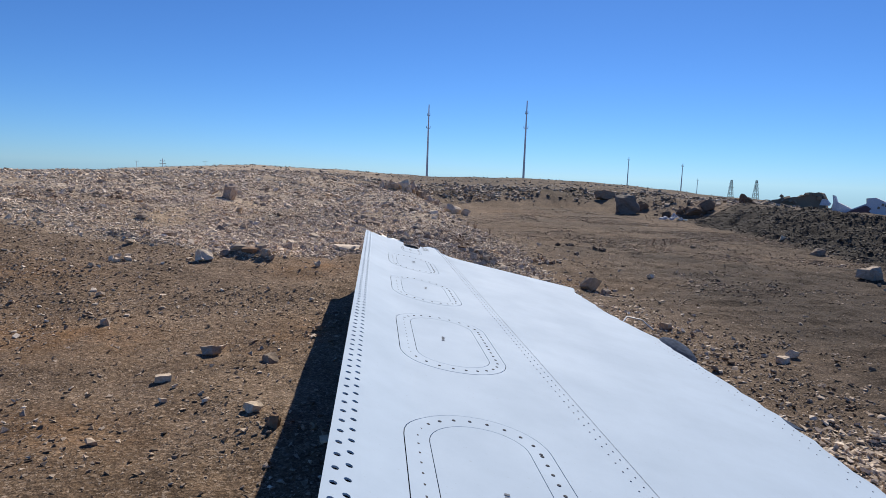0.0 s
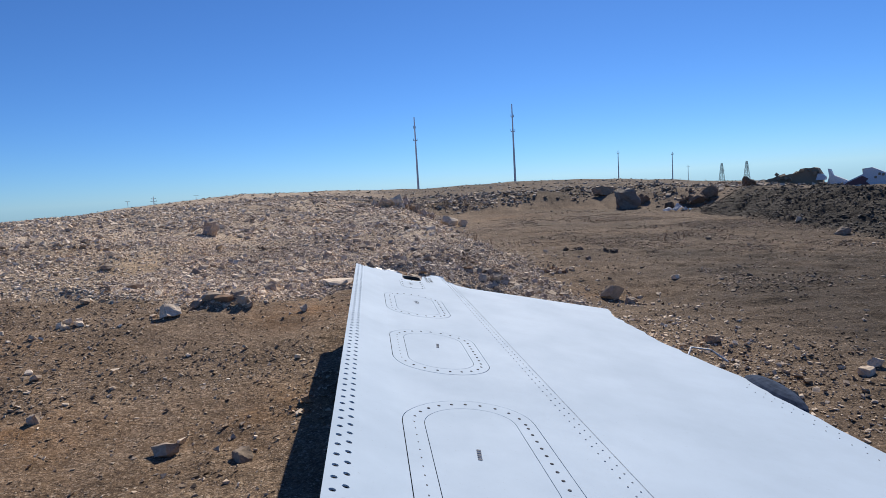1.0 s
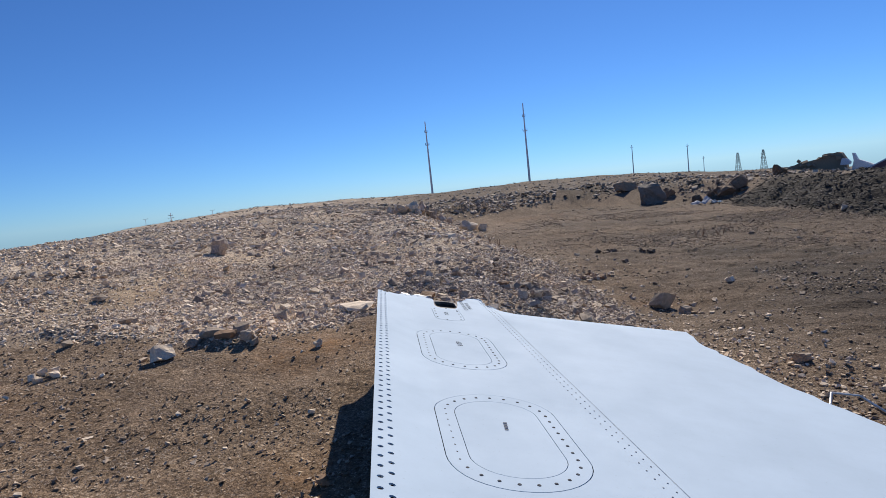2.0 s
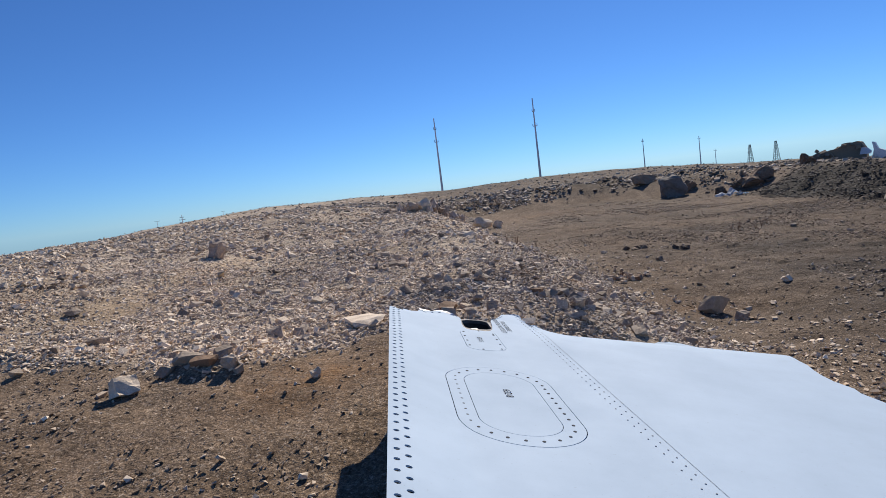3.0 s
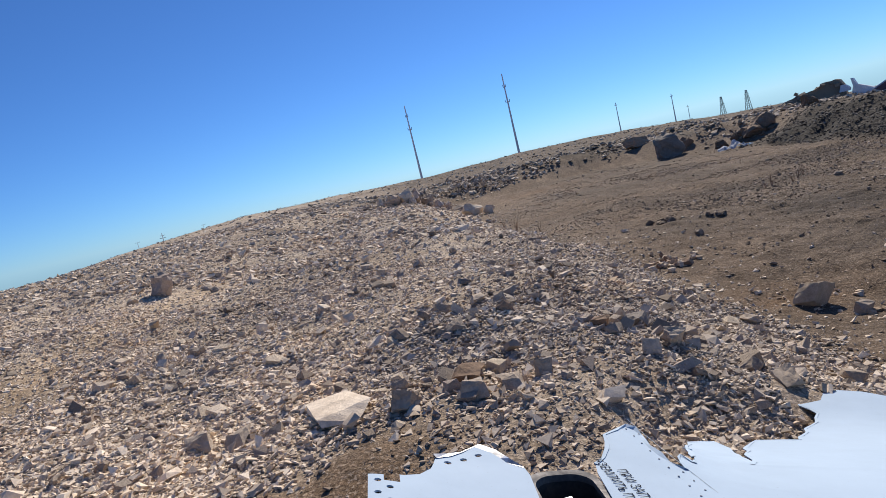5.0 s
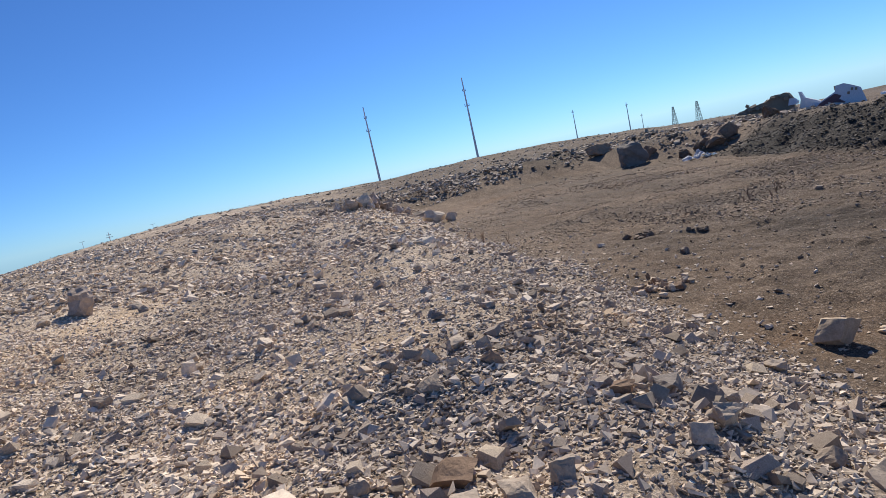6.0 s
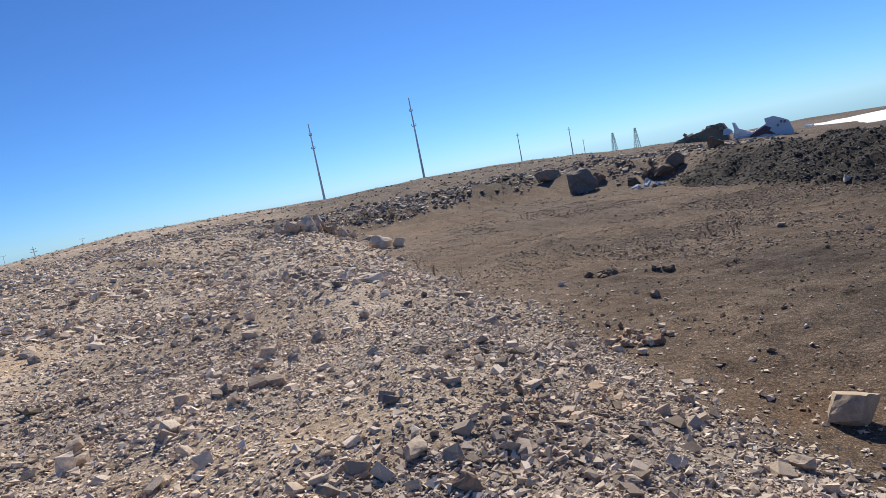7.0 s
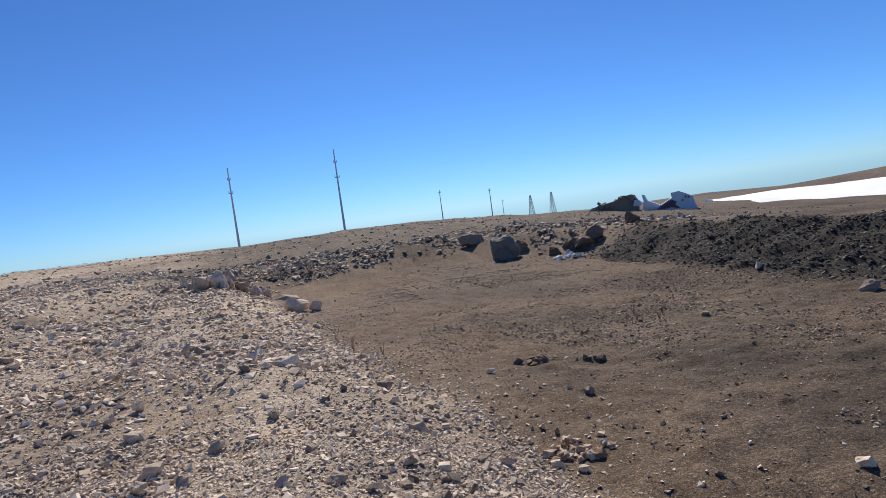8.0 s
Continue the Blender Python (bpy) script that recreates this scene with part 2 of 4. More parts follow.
def bank_mask(x, y):
    d = x - bank_foot(y)
    return sm(-0.2, 0.35, d) * (1 - sm(1.7, 2.7, d + 0.3 * vnoise(x, y, 1.1, 31))) * (1 - sm(15, 18.5, y + 0.8 * vnoise(x, y, 1.5, 33)))


def heap_mask(x, y):
    """Low heaps of coarser grey stone."""
    out = 0.0
    for cx, cy, sx, sy in ((0.52, 4.25, 0.26, 0.3), (-0.22, 8.6, 0.55, 0.35), (0.67, 7.5, 0.4, 0.4), (0.6, 5.8, 0.4, 0.6), (-2.2, 3.75, 0.4, 0.14), (-1.2, 3.45, 0.25, 0.1), (-3.2, 5.4, 0.5, 0.3), (4.07, 9.9, 0.5, 0.22), (-1.7, 6.6, 0.6, 0.3)):
        out = out + np.exp(-(((x - cx) / sx) ** 2 + ((y - cy) / sy) ** 2))
    return np.clip(out, 0, 1)


def greyness(x, y):
    """Where the mound's stone is dull grey in place of cream."""
    return np.clip(0.85 * sm(-0.3, 0.9, x + 0.35 * vnoise(x, y, 0.8, 82)) * (1 - 0.5 * sm(8, 12, y)) + 0.9 * sm(0.2, 0.55, vnoise(x, y, 1.5, 81) + 0.3 * vnoise(x, y, 0.5, 83)), 0, 0.92)


def track_mask(x, y):
    """A worn track over the mound and bare tan patches in the scree."""
    out = 0.95 * np.exp(-((x + 2.55 + 0.14 * vnoise(x, y, 0.7, 84)) / 0.27) ** 2) * sm(4.1, 4.7, y) * (1 - sm(8.2, 9.2, y))
    for cx, cy, sx, sy in ((-0.65, 7.8, 0.35, 0.55), (-0.25, 5.5, 0.4, 0.35), (-1.05, 8.8, 0.35, 0.4), (-1.6, 4.7, 0.35, 0.18)):
        out = out + 0.75 * np.exp(-(((x - cx) / sx) ** 2 + ((y - cy) / sy) ** 2))
    return np.clip(out * (0.85 + 0.4 * vnoise(x, y, 0.3, 85)), 0, 1)


def far_height(x, y):
    az = np.degrees(np.arctan2(x, np.maximum(y - 2, 1e-3) * 1.0))
    az = np.where(y < 2, np.sign(x) * 90, az)
    el = np.interp(az, [-90, -45, -37, -31, -25, -17.5, -10, -1, 7.7, 17, 21, 27, 31, 40, 46, 52, 60, 90],
                   [-2.8, -2.3, -1.6, -1.0, -0.42, 0.0, -0.15, -0.5, -0.3, -0.55, -0.9, -1.32, -1.62, -2.45, -2.95, -3.35, -3.5, -3.5])
    return 1.56 + 62 * np.tan(np.radians(el))


def ground(x, y, rough=True):
    x, y = np.asarray(x, float), np.asarray(y, float)
    r = np.hypot(x, y - 2)
    near = 0.69 + 0.17 * sm(1.4, 3.8, y + 0.25 * np.clip(-x - 1.0, 0, 2)) + 0.36 * sm(-1.3, -4.4, x) * sm(0.5, 5.0, y) + 0.05 * sm(9, 14, y)
    near = near + 0.12 * sm(6.5, 9.0, x) - 0.45 * sm(9.3, 17, x)
    pit = pit_mask(x, y)
    near = near * (1 - pit) + 0.42 * pit
    blend = sm(9, 58, r)
    z = near * (1 - blend) + far_height(x, y) * blend
    z = z - 0.036 * np.clip(r - 66, 0, 400) - 0.03 * np.clip(r - 466, 0, 3000)
    # the long hill with its snow field, beyond the wreck
    z = z + 10.0 * np.exp(-((x - 283) ** 2 + (y - 152) ** 2) / 80 ** 2)
    z = z - 0.09 * sm(0.1, 0.3, x) * (1 - sm(1.05, 1.2, x)) * sm(2.6, 3.0, y) * (1 - sm(3.6, 3.95, y))
    z = z - 0.09 * np.exp(-(((x - 1.95) / 0.5) ** 2 + ((y - 5.45) / 0.7) ** 2))
    if rough:
        bank, dirt = bank_mask(x, y), dirt_mask(x, y)
        amp = (1 - 0.75 * pit) * (1 - 0.25 * dirt)
        close = 1 - sm(30, 90, r)
        z = z + amp * (0.035 * vnoise(x, y, 0.9, 41) + 0.026 * vnoise(x, y, 0.34, 42) + 0.014 * vnoise(x, y, 0.13, 43)) * close
        z = z + 0.045 * heap_mask(x, y) + pit * (0.016 * vnoise(x, y * 1.6, 0.24, 50) * sm(1.0, 2.4, x) + 0.013 * vnoise(x, y * 1.3, 0.11, 54) * (0.4 + 0.6 * sm(1.2, 2.4, x)))
        z = z + 0.022 * pit * vnoise(x, y, 1.6, 44) + 0.006 * vnoise(x, y, 0.13, 45) * close
        z = z + sm(18.0, 19.5, y) * (1 - sm(24, 30, y)) * sm(-4, 0, x) * (1 - pit) * (1 - bank) * (0.13 * vnoise(x, y, 1.3, 52) + 0.07 * vnoise(x, y, 0.5, 53))
        z = z + bank * (0.09 * vnoise(x, y, 0.62, 46) + 0.045 * vnoise(x, y, 0.23, 47) + 0.025 * vnoise(x, y, 0.1, 51))
        z = z + sm(14, 40, r) * (0.12 * vnoise(x, y, 3.1, 48) + 0.25 * sm(60, 200, r) * vnoise(x, y, 14, 49))
    return z

# ---------------------------------------------------------------- building helpers
def part(name, bm, mat, parent=None, label=""):
    """One bmesh as one mesh object, under a thing or a part."""
    me = bpy.data.meshes.new(name)
    bm.normal_update()
    bm.to_mesh(me)
    bm.free()
    me.materials.append(mat)
    ob = new(name, me)
    ob.parent = parent
    return tagged(ob, label)


def thing(name, at, label, category, group="", kind=""):
    ob = new(name)
    ob.location = at
    return tagged(ob, label, category, group, kind)


def box(bm, size, at=(0, 0, 0), turn=(0, 0, 0), bevel=0.0):
    made = bmesh.ops.create_cube(bm, size=1, matrix=pose(*at, *turn) @ Matrix.Diagonal((*size, 1)))["verts"]
    if bevel:
        edges = list({e for v in made for e in v.link_edges})
        bmesh.ops.bevel(bm, geom=edges, offset=bevel, segments=1, affect="EDGES")
    return made


def rod(bm, a, b, r0, r1=None, sides=8):
    a, b = Vector(a), Vector(b)
    turn = (b - a).to_track_quat("Z", "Y").to_matrix().to_4x4()
    bmesh.ops.create_cone(bm, cap_ends=True, segments=sides, radius1=r0, radius2=r0 if r1 is None else r1, depth=(b - a).length,
                          matrix=Matrix.Translation((a + b) / 2) @ turn)


# ---------------------------------------------------------------- ground sheet
def graded(low, high, step, far_low, far_high, growth=1.09):
    mid = list(np.arange(low, high, step))
    out, at, s = [], low, step
    while at > far_low:
        s *= growth
        at -= s
        out.append(at)
    tail, at, s = [], mid[-1], step
    while at < far_high:
        s *= growth
        at += s
        tail.append(at)
    return np.array(out[::-1] + mid + tail)


def build_ground():
    xs, ys = graded(-4.5, 7.5, 0.045, -2500, 2500), graded(-1.2, 12.5, 0.045, -1500, 3000)
    gx, gy = np.meshgrid(xs, ys)
    gz = ground(gx, gy)
    nx, ny = len(xs), len(ys)
    me = bpy.data.meshes.new("ground")
    me.vertices.add(nx * ny)
    me.vertices.foreach_set("co", np.stack([gx, gy, gz], -1).ravel())
    k = (np.arange(ny - 1)[:, None] * nx + np.arange(nx - 1)[None]).ravel()
    quads = np.stack([k, k + 1, k + nx + 1, k + nx], -1)
    me.loops.add(quads.size)
    me.loops.foreach_set("vertex_index", quads.ravel())
    me.polygons.add(len(quads))
    me.polygons.foreach_set("loop_start", np.arange(len(quads)) * 4)
    me.polygons.foreach_set("use_smooth", np.ones(len(quads), bool))
    me.update(calc_edges=True)
    pit, dirt, bank = pit_mask(gx, gy), dirt_mask(gx, gy), bank_mask(gx, gy)
    rubble = (1 - sm(0.75, 1.0, pit)) * (1 - dirt)
    rubble = rubble * (0.75 + 0.25 * vnoise(gx, gy, 1.3, 61)) * (1 - 0.82 * sm(16, 20, gy) * sm(-4, 1.5, gx))
    rubble = np.maximum(rubble, 0.9 * np.exp(-(((gx - 1.75) / 0.45) ** 4 + ((gy - 0.9) / 0.75) ** 4)))
    rust = np.exp(-(((gx + 0.72) / 0.32) ** 2 + ((gy - 3.2) / 0.3) ** 2)) + 0.9 * np.exp(-(((gx + 1.6) / 0.5) ** 2 + ((gy - 1.7) / 0.3) ** 2))
    rust = rust + 0.6 * np.exp(-(((gx - 1.75) / 0.45) ** 2 + ((gy - 5.6) / 0.3) ** 2)) + 0.8 * np.exp(-(((gx - 2.6) / 1.3) ** 2 + ((gy - 17.5) / 0.9) ** 2))
    rust = rust + 0.7 * np.exp(-(((gx + 1.0) / 0.3) ** 2 + ((gy - 0.75) / 0.2) ** 2)) + 0.6 * np.exp(-(((gx + 0.5) / 0.25) ** 2 + ((gy - 1.9) / 0.3) ** 2)) + 0.6 * np.exp(-(((gx + 2.3) / 0.5) ** 2 + ((gy - 2.6) / 0.25) ** 2))
    rust = rust + 0.3 * np.exp(-(((gx - 10.5) / 2.2) ** 2 + ((gy - 15) / 4.5) ** 2))
    # damp soil; the pit's near right also carries the lens's corner darkening
    damp_dim = sm(0.8, 1.0, pit) * (0.36 + 0.34 * sm(1.4, 3.2, gx + 0.8 * vnoise(gx, gy, 1.4, 63)) + 0.5 * sm(9.5, 6.0, gy + 0.9 * vnoise(gx, gy, 1.1, 66)) * sm(1.6, 3.4, gx)) + 0.9 * np.maximum(sm(16.5, 19.5, gy) * sm(-9, 0, gx + 1.8 * vnoise(gx, gy, 2.6, 65)), sm(1.4, 2.4, gx - bank_foot(gy))) * (1 - pit)
    damp_dim = np.clip(damp_dim * (0.85 + 0.3 * vnoise(gx, gy, 0.7, 64)), 0, 1)
    for name, values in (("grey", greyness(gx, gy)), ("track", track_mask(gx, gy)), ("damp_dim", damp_dim), ("rubble", rubble), ("dark", np.clip(bank, 0, 1)), ("rust", np.clip(rust, 0, 1))):
        me.attributes.new(name, "FLOAT", "POINT").data.foreach_set("value", values.astype(np.float32).ravel())
    me.materials.append(GROUND)
    return tagged(new("ground", me), "dry stony ground of brown soil and pale broken rock", "ground", kind="structure")


GROUND_SHEET = build_ground()


# ---------------------------------------------------------------- loose stone
def block(pick, corners=8, jitter=0.4):
    """Jittered corners of a box or a wedge, about 1 from the middle."""
    out = []
    for k in range(corners):
        if corners == 8:
            c = Vector((1 if k & 1 else -1, 1 if k & 2 else -1, 1 if k & 4 else -1))
        else:
            a = (k % 3) * 2.094 + 0.5
            c = Vector((1.3 * math.cos(a), 1.3 * math.sin(a), 1 if k < 3 else -1))
        out.append((c + Vector([pick.uniform(-jitter, jitter) for _ in range(3)])) * 0.72)
    return out


def stone_shapes(count, corners=8, seed=5, thin=0.2, thick=0.6, slim=0.42):
    """Vertex and triangle arrays of angular stones, about 1 across their longest half."""
    pick, shapes = random.Random(seed), []
    for _ in range(count):
        bm = bmesh.new()
        flat, narrow = pick.uniform(thin, thick), pick.uniform(slim, 1.0)
        for v in block(pick, corners, 0.5):
            bm.verts.new((v.x, v.y * narrow, v.z * flat))
        bmesh.ops.convex_hull(bm, input=bm.verts)
        loose = [v for v in bm.verts if not v.link_faces]
        bmesh.ops.delete(bm, geom=loose, context="VERTS")
        bmesh.ops.triangulate(bm, faces=bm.faces[:])
        bm.verts.ensure_lookup_table(), bm.verts.index_update()
        shapes.append((np.array([v.co[:] for v in bm.verts]), np.array([[v.index for v in f.verts] for f in bm.faces])))
        bm.free()
    return shapes


SHAPES, CHIPS, SLABS = stone_shapes(36), stone_shapes(40, 6, 6, 0.14, 0.4, 0.6), stone_shapes(30, 8, 7, 0.22, 0.48, 0.6)


def scatter(name, x, y, size, mat, label, seed, sink=0.25, tilt=0.3, forms=None):
    """Many stones on the ground as one mesh."""
    forms = forms or SHAPES
    rng = np.random.default_rng(seed)
    z = ground(x, y)
    n = len(x)
    which = rng.integers(0, len(forms), n)
    spin, ta, tb = rng.uniform(0, 2 * np.pi, n), rng.normal(0, tilt, n), rng.normal(0, tilt, n)
    verts, tris, base = [], [], 0
    for k, (co, faces) in enumerate(forms):
        at = np.nonzero(which == k)[0]
        if not len(at):
            continue
        c, s = np.cos(ta[at])[:, None], np.sin(ta[at])[:, None]
        px, py, pz = co[None, :, 0], co[None, :, 1] * c - co[None, :, 2] * s, co[None, :, 1] * s + co[None, :, 2] * c
        c, s = np.cos(tb[at])[:, None], np.sin(tb[at])[:, None]
        px, pz = px * c + pz * s, pz * c - px * s
        c, s = np.cos(spin[at])[:, None], np.sin(spin[at])[:, None]
        px, py = px * c - py * s, px * s + py * c
        low = pz.min(1, keepdims=True)
        r = size[at][:, None]
        v = np.stack([px * r + x[at][:, None], py * r + y[at][:, None], (pz - low * (1 - sink)) * r * 1.0 + z[at][:, None] - 0.3 * sink * r], -1)
        verts.append(v.reshape(-1, 3))
        tris.append((faces[None] + (base + np.arange(len(at)) * len(co))[:, None, None]).reshape(-1, 3))
        base += len(at) * len(co)
    verts, tris = np.concatenate(verts), np.concatenate(tris)
    me = bpy.data.meshes.new(name)
    me.vertices.add(len(verts))
    me.vertices.foreach_set("co", verts.ravel())
    me.loops.add(tris.size)
    me.loops.foreach_set("vertex_index", tris.ravel().astype(np.int32))
    me.polygons.add(len(tris))
    me.polygons.foreach_set("loop_start", np.arange(len(tris)) * 3)
    me.polygons.foreach_set("use_smooth", np.zeros(len(tris), bool))
    me.update(calc_edges=True)
    me.materials.append(mat)
    return tagged(new(name, me), label, "stones", kind="stuff")


def sow(count, x0, x1, y0, y1, small, large, keep, seed, power=2.2):
    """Places and half-sizes of stones in a rectangle, thinned by keep(x, y) between 0 and 1."""
    rng = np.random.default_rng(seed)
    x, y = rng.uniform(x0, x1, count), rng.uniform(y0, y1, count)
    size = small + (large - small) * rng.uniform(0, 1, count) ** (power * 2)
    good = rng.uniform(0, 1, count) < keep(x, y)
    return x[good], y[good], size[good]


def under_wing(x, y):
    return ((x > -0.105 * y) & (x < 1.17) & (y < 2.95)) | ((x > 0.1) & (x < 1.1) & (y < 3.3)) | ((x > 0.75) & (x < 1.12) & (y < 3.9))


def on_mound(x, y):
    clump = 0.4 + 0.6 * sm(-0.35, 0.2, vnoise(x, y, 0.9, 71) + 0.5 * vnoise(x, y, 0.3, 72))
    return (1 - dirt_mask(x, y)) * (1 - sm(0.9, 1.0, pit_mask(x, y))) * clump * (1 - 0.72 * track_mask(x, y)) * ~under_wing(x, y)


def on_dirt(x, y):
    return dirt_mask(x, y) * (1 - sm(0.3, 0.9, pit_mask(x, y))) * (0.25 + 0.75 * sm(-0.2, 0.5, vnoise(x, y, 0.6, 73) + 0.4 * vnoise(x, y, 0.2, 75))) * ~under_wing(x, y)


def on_pit(x, y):
    return sm(0.7, 1.0, pit_mask(x, y)) * (0.1 + 0.9 * sm(-0.1, 0.55, vnoise(x, y, 1.1, 74) + 0.6 * vnoise(x, y, 0.35, 76))) * (0.25 + 0.75 * sm(1.3, 2.5, x + 0.4 * vnoise(x, y, 0.9, 79)))


def scatter_mixed(name, places, label, grey_label, seed, **how):
    """Cream stones and dull grey ones of one sowing, as two meshes."""
    x, y, size = places
    dull = np.random.default_rng(seed + 100).uniform(0, 1, len(x)) < greyness(x, y)
    scatter(name, x[~dull], y[~dull], size[~dull], RUBBLE, label, seed, **how)
    scatter("grey_" + name, x[dull], y[dull], size[dull], SHALE, grey_label, seed + 50, **how)


chips = sow(125000, -3.8, 1.9, 3.2, 7.0, 0.005, 0.014, lambda x, y: on_mound(x, y) * sm(-4.2, -2.6, x), 1, 0.9)
scatter_mixed("fine_scree", chips, "pale angular rock chips covering the mound", "dull grey rock chips covering the mound", 1, forms=CHIPS, tilt=0.34)
broken = sow(44000, -4.6, 1.9, 3.3, 7.6, 0.008, 0.024, on_mound, 8, 1.4)
scatter_mixed("scree", broken, "pale angular broken rock covering the mound", "dull grey broken rock covering the mound", 8, forms=CHIPS, tilt=0.36)
lumps = sow(6500, -9.0, 1.9, 3.3, 10.0, 0.014, 0.038, lambda x, y: on_mound(x, y) * (1 - 0.6 * sm(5.0, 4.0, y) * sm(-0.6, -0.2, x)), 2)
scatter_mixed("rubble", lumps, "larger cream rock fragments on the mound", "larger grey rock fragments on the mound", 2, forms=SLABS)
scatter("far_scree", *sow(52000, -13, 2.2, 8.0, 25, 0.016, 0.06, on_mound, 3, 1.4), RUBBLE, "pale rock fragments thinning over the rise", 3, forms=CHIPS)
scatter("distant_rubble", *sow(9000, -38, 40, 18, 62, 0.03, 0.12, lambda x, y: 0.9 * (1 - pit_mask(x, y)), 4, 2.0), GREY_RUBBLE, "scattered rock on the distant rise", 4, forms=CHIPS)
scatter("pebbles", *sow(86000, -6.5, 0.1, -1.2, 3.9, 0.003, 0.013, lambda x, y: on_dirt(x, y) * sm(-6.5, -4, x) * sm(-1.2, -0.4, y), 5, 2.2), PEBBLE, "small brown pebbles on bare soil", 5, forms=CHIPS)
scatter("pit_gravel", *sow(108000, 0.6, 6.6, 1.5, 16, 0.005, 0.017, on_pit, 6, 1.5), PEBBLE, "sparse gravel on the brown pit floor", 6, forms=CHIPS)
scatter("bank_clods", *sow(52000, 4.6, 10.5, 3.5, 20, 0.01, 0.04, lambda x, y: bank_mask(x, y), 7, 1.7), CLOD, "dark grey clods and stones of the spoil bank", 7, 0.35, forms=CHIPS)
scatter("slope_rubble", *sow(13000, 0.9, 2.6, -1.2, 4.4, 0.004, 0.019, lambda x, y: (1 - sm(1.35, 2.3, x + 0.25 * vnoise(x, y, 0.5, 77))) * sm(-1.2, -0.2, y) * ~under_wing(x, y), 9, 1.8), RUBBLE, "broken rock on the slope behind the wing", 9)
scatter("pit_pebbles", *sow(11000, 1.0, 7.0, 1.0, 19, 0.007, 0.024, on_pit, 10, 1.9), PEBBLE, "dull brown stones strewn over the pit floor", 10, 0.35, forms=SLABS)
scatter("pit_stones", *sow(1000, 1.2, 7.0, 1.0, 19, 0.01, 0.034, on_pit, 17, 2.4), GREY_RUBBLE, "scattered pale stones on the pit floor", 17, 0.35, forms=SLABS)
scatter("soil_stones", *sow(650, -4.2, 0.0, 0.0, 3.8, 0.008, 0.024, on_dirt, 11, 2.0), RUBBLE, "scattered pale stones on brown soil", 11)
scatter("rim_rubble", *sow(12000, -3.5, 12, 17.2, 26, 0.025, 0.1, lambda x, y: (1 - pit_mask(x, y)) * (1 - 0.75 * sm(21, 27, y)) * sm(-0.9, 0.1, vnoise(x, y, 1.4, 78)) * (1 - bank_mask(x, y)), 12, 2.2), GREY_RUBBLE, "rock fragments along the pit's back rim", 12, 0.4, forms=SLABS)
middle = sow(82000, -7.5, 1.6, 6.6, 12.5, 0.007, 0.021, lambda x, y: on_mound(x, y) * sm(-7.5, -5, x) * (1 - sm(10.5, 12.5, y)), 13, 1.3)
scatter_mixed("mid_scree", middle, "pale rock chips over the middle of the mound", "dull grey rock chips over the middle of the mound", 13, forms=CHIPS)
scatter("spilled_chips", *sow(26000, 0.7, 3.6, 3.6, 15, 0.004, 0.024, lambda x, y: np.exp(-np.clip(x - pit_foot(y) + 0.25, 0, 9) / 0.35) * (x > pit_foot(y) - 0.4), 14, 1.8), RUBBLE, "rock chips spilled onto the pit's edge", 14, forms=CHIPS)
scatter("heap_rubble", *sow(9000, -4.0, 4.8, 3.2, 10.4, 0.012, 0.045, lambda x, y: heap_mask(x, y) ** 1.5 * 0.8 * (1 - 0.6 * sm(1.4, 2.0, x)) * ~under_wing(x, y), 15, 1.6), GREY_RUBBLE, "coarser grey stone lying in low heaps", 15, tilt=0.5)
scatter("spill_rubble", *sow(9000, 1.15, 2.3, 0.1, 1.75, 0.006, 0.026, lambda x, y: np.exp(-(((x - 1.75) / 0.42) ** 4 + ((y - 0.9) / 0.72) ** 4)) * ~under_wing(x, y), 16, 1.4), RUBBLE, "pale broken rock spilled behind the wing", 16, forms=CHIPS)

# ---------------------------------------------------------------- the wing wreck
def wing_z(x, y):
    """Height of the wing's upper surface over a place of the plan."""
    e = x + 0.002 + 0.104 * y
    z = 1.0464 - 0.2130 * (x - 0.0561) - 0.0244 * (y - 1.641) + 0.03 * float(sm(0.16, 0.0, e))
    return z - 0.2 * float(sm(2.8, 3.75, y)) * float(sm(0.1, 0.34, x))


def front_edge(y):
    return -0.002 - 0.104 * y


def lay(bm, lift=0.0):
    """Sets the vertices of a flat plan on the wing's surface; their z is height above it."""
    for v in bm.verts:
        v.co.z += wing_z(v.co.x, v.co.y) + lift


def oval(cx, cy, w, l, r, n=10, skew=0.104):
    """A rounded rectangle in the plan, its long side along the wing's front edge."""
    out, r = [], min(r, 0.49 * w)
    for k, (sx, sy) in enumerate(((1, 1), (-1, 1), (-1, -1), (1, -1))):
        for i in range(n + 1):
            a = math.pi / 2 * (k + i / n)
            px, py = sx * (w / 2 - r) + r * math.cos(a), sy * (l / 2 - r) + r * math.sin(a)
            out.append((cx + px - 0.104 * py, cy + py + skew * px))
    return out


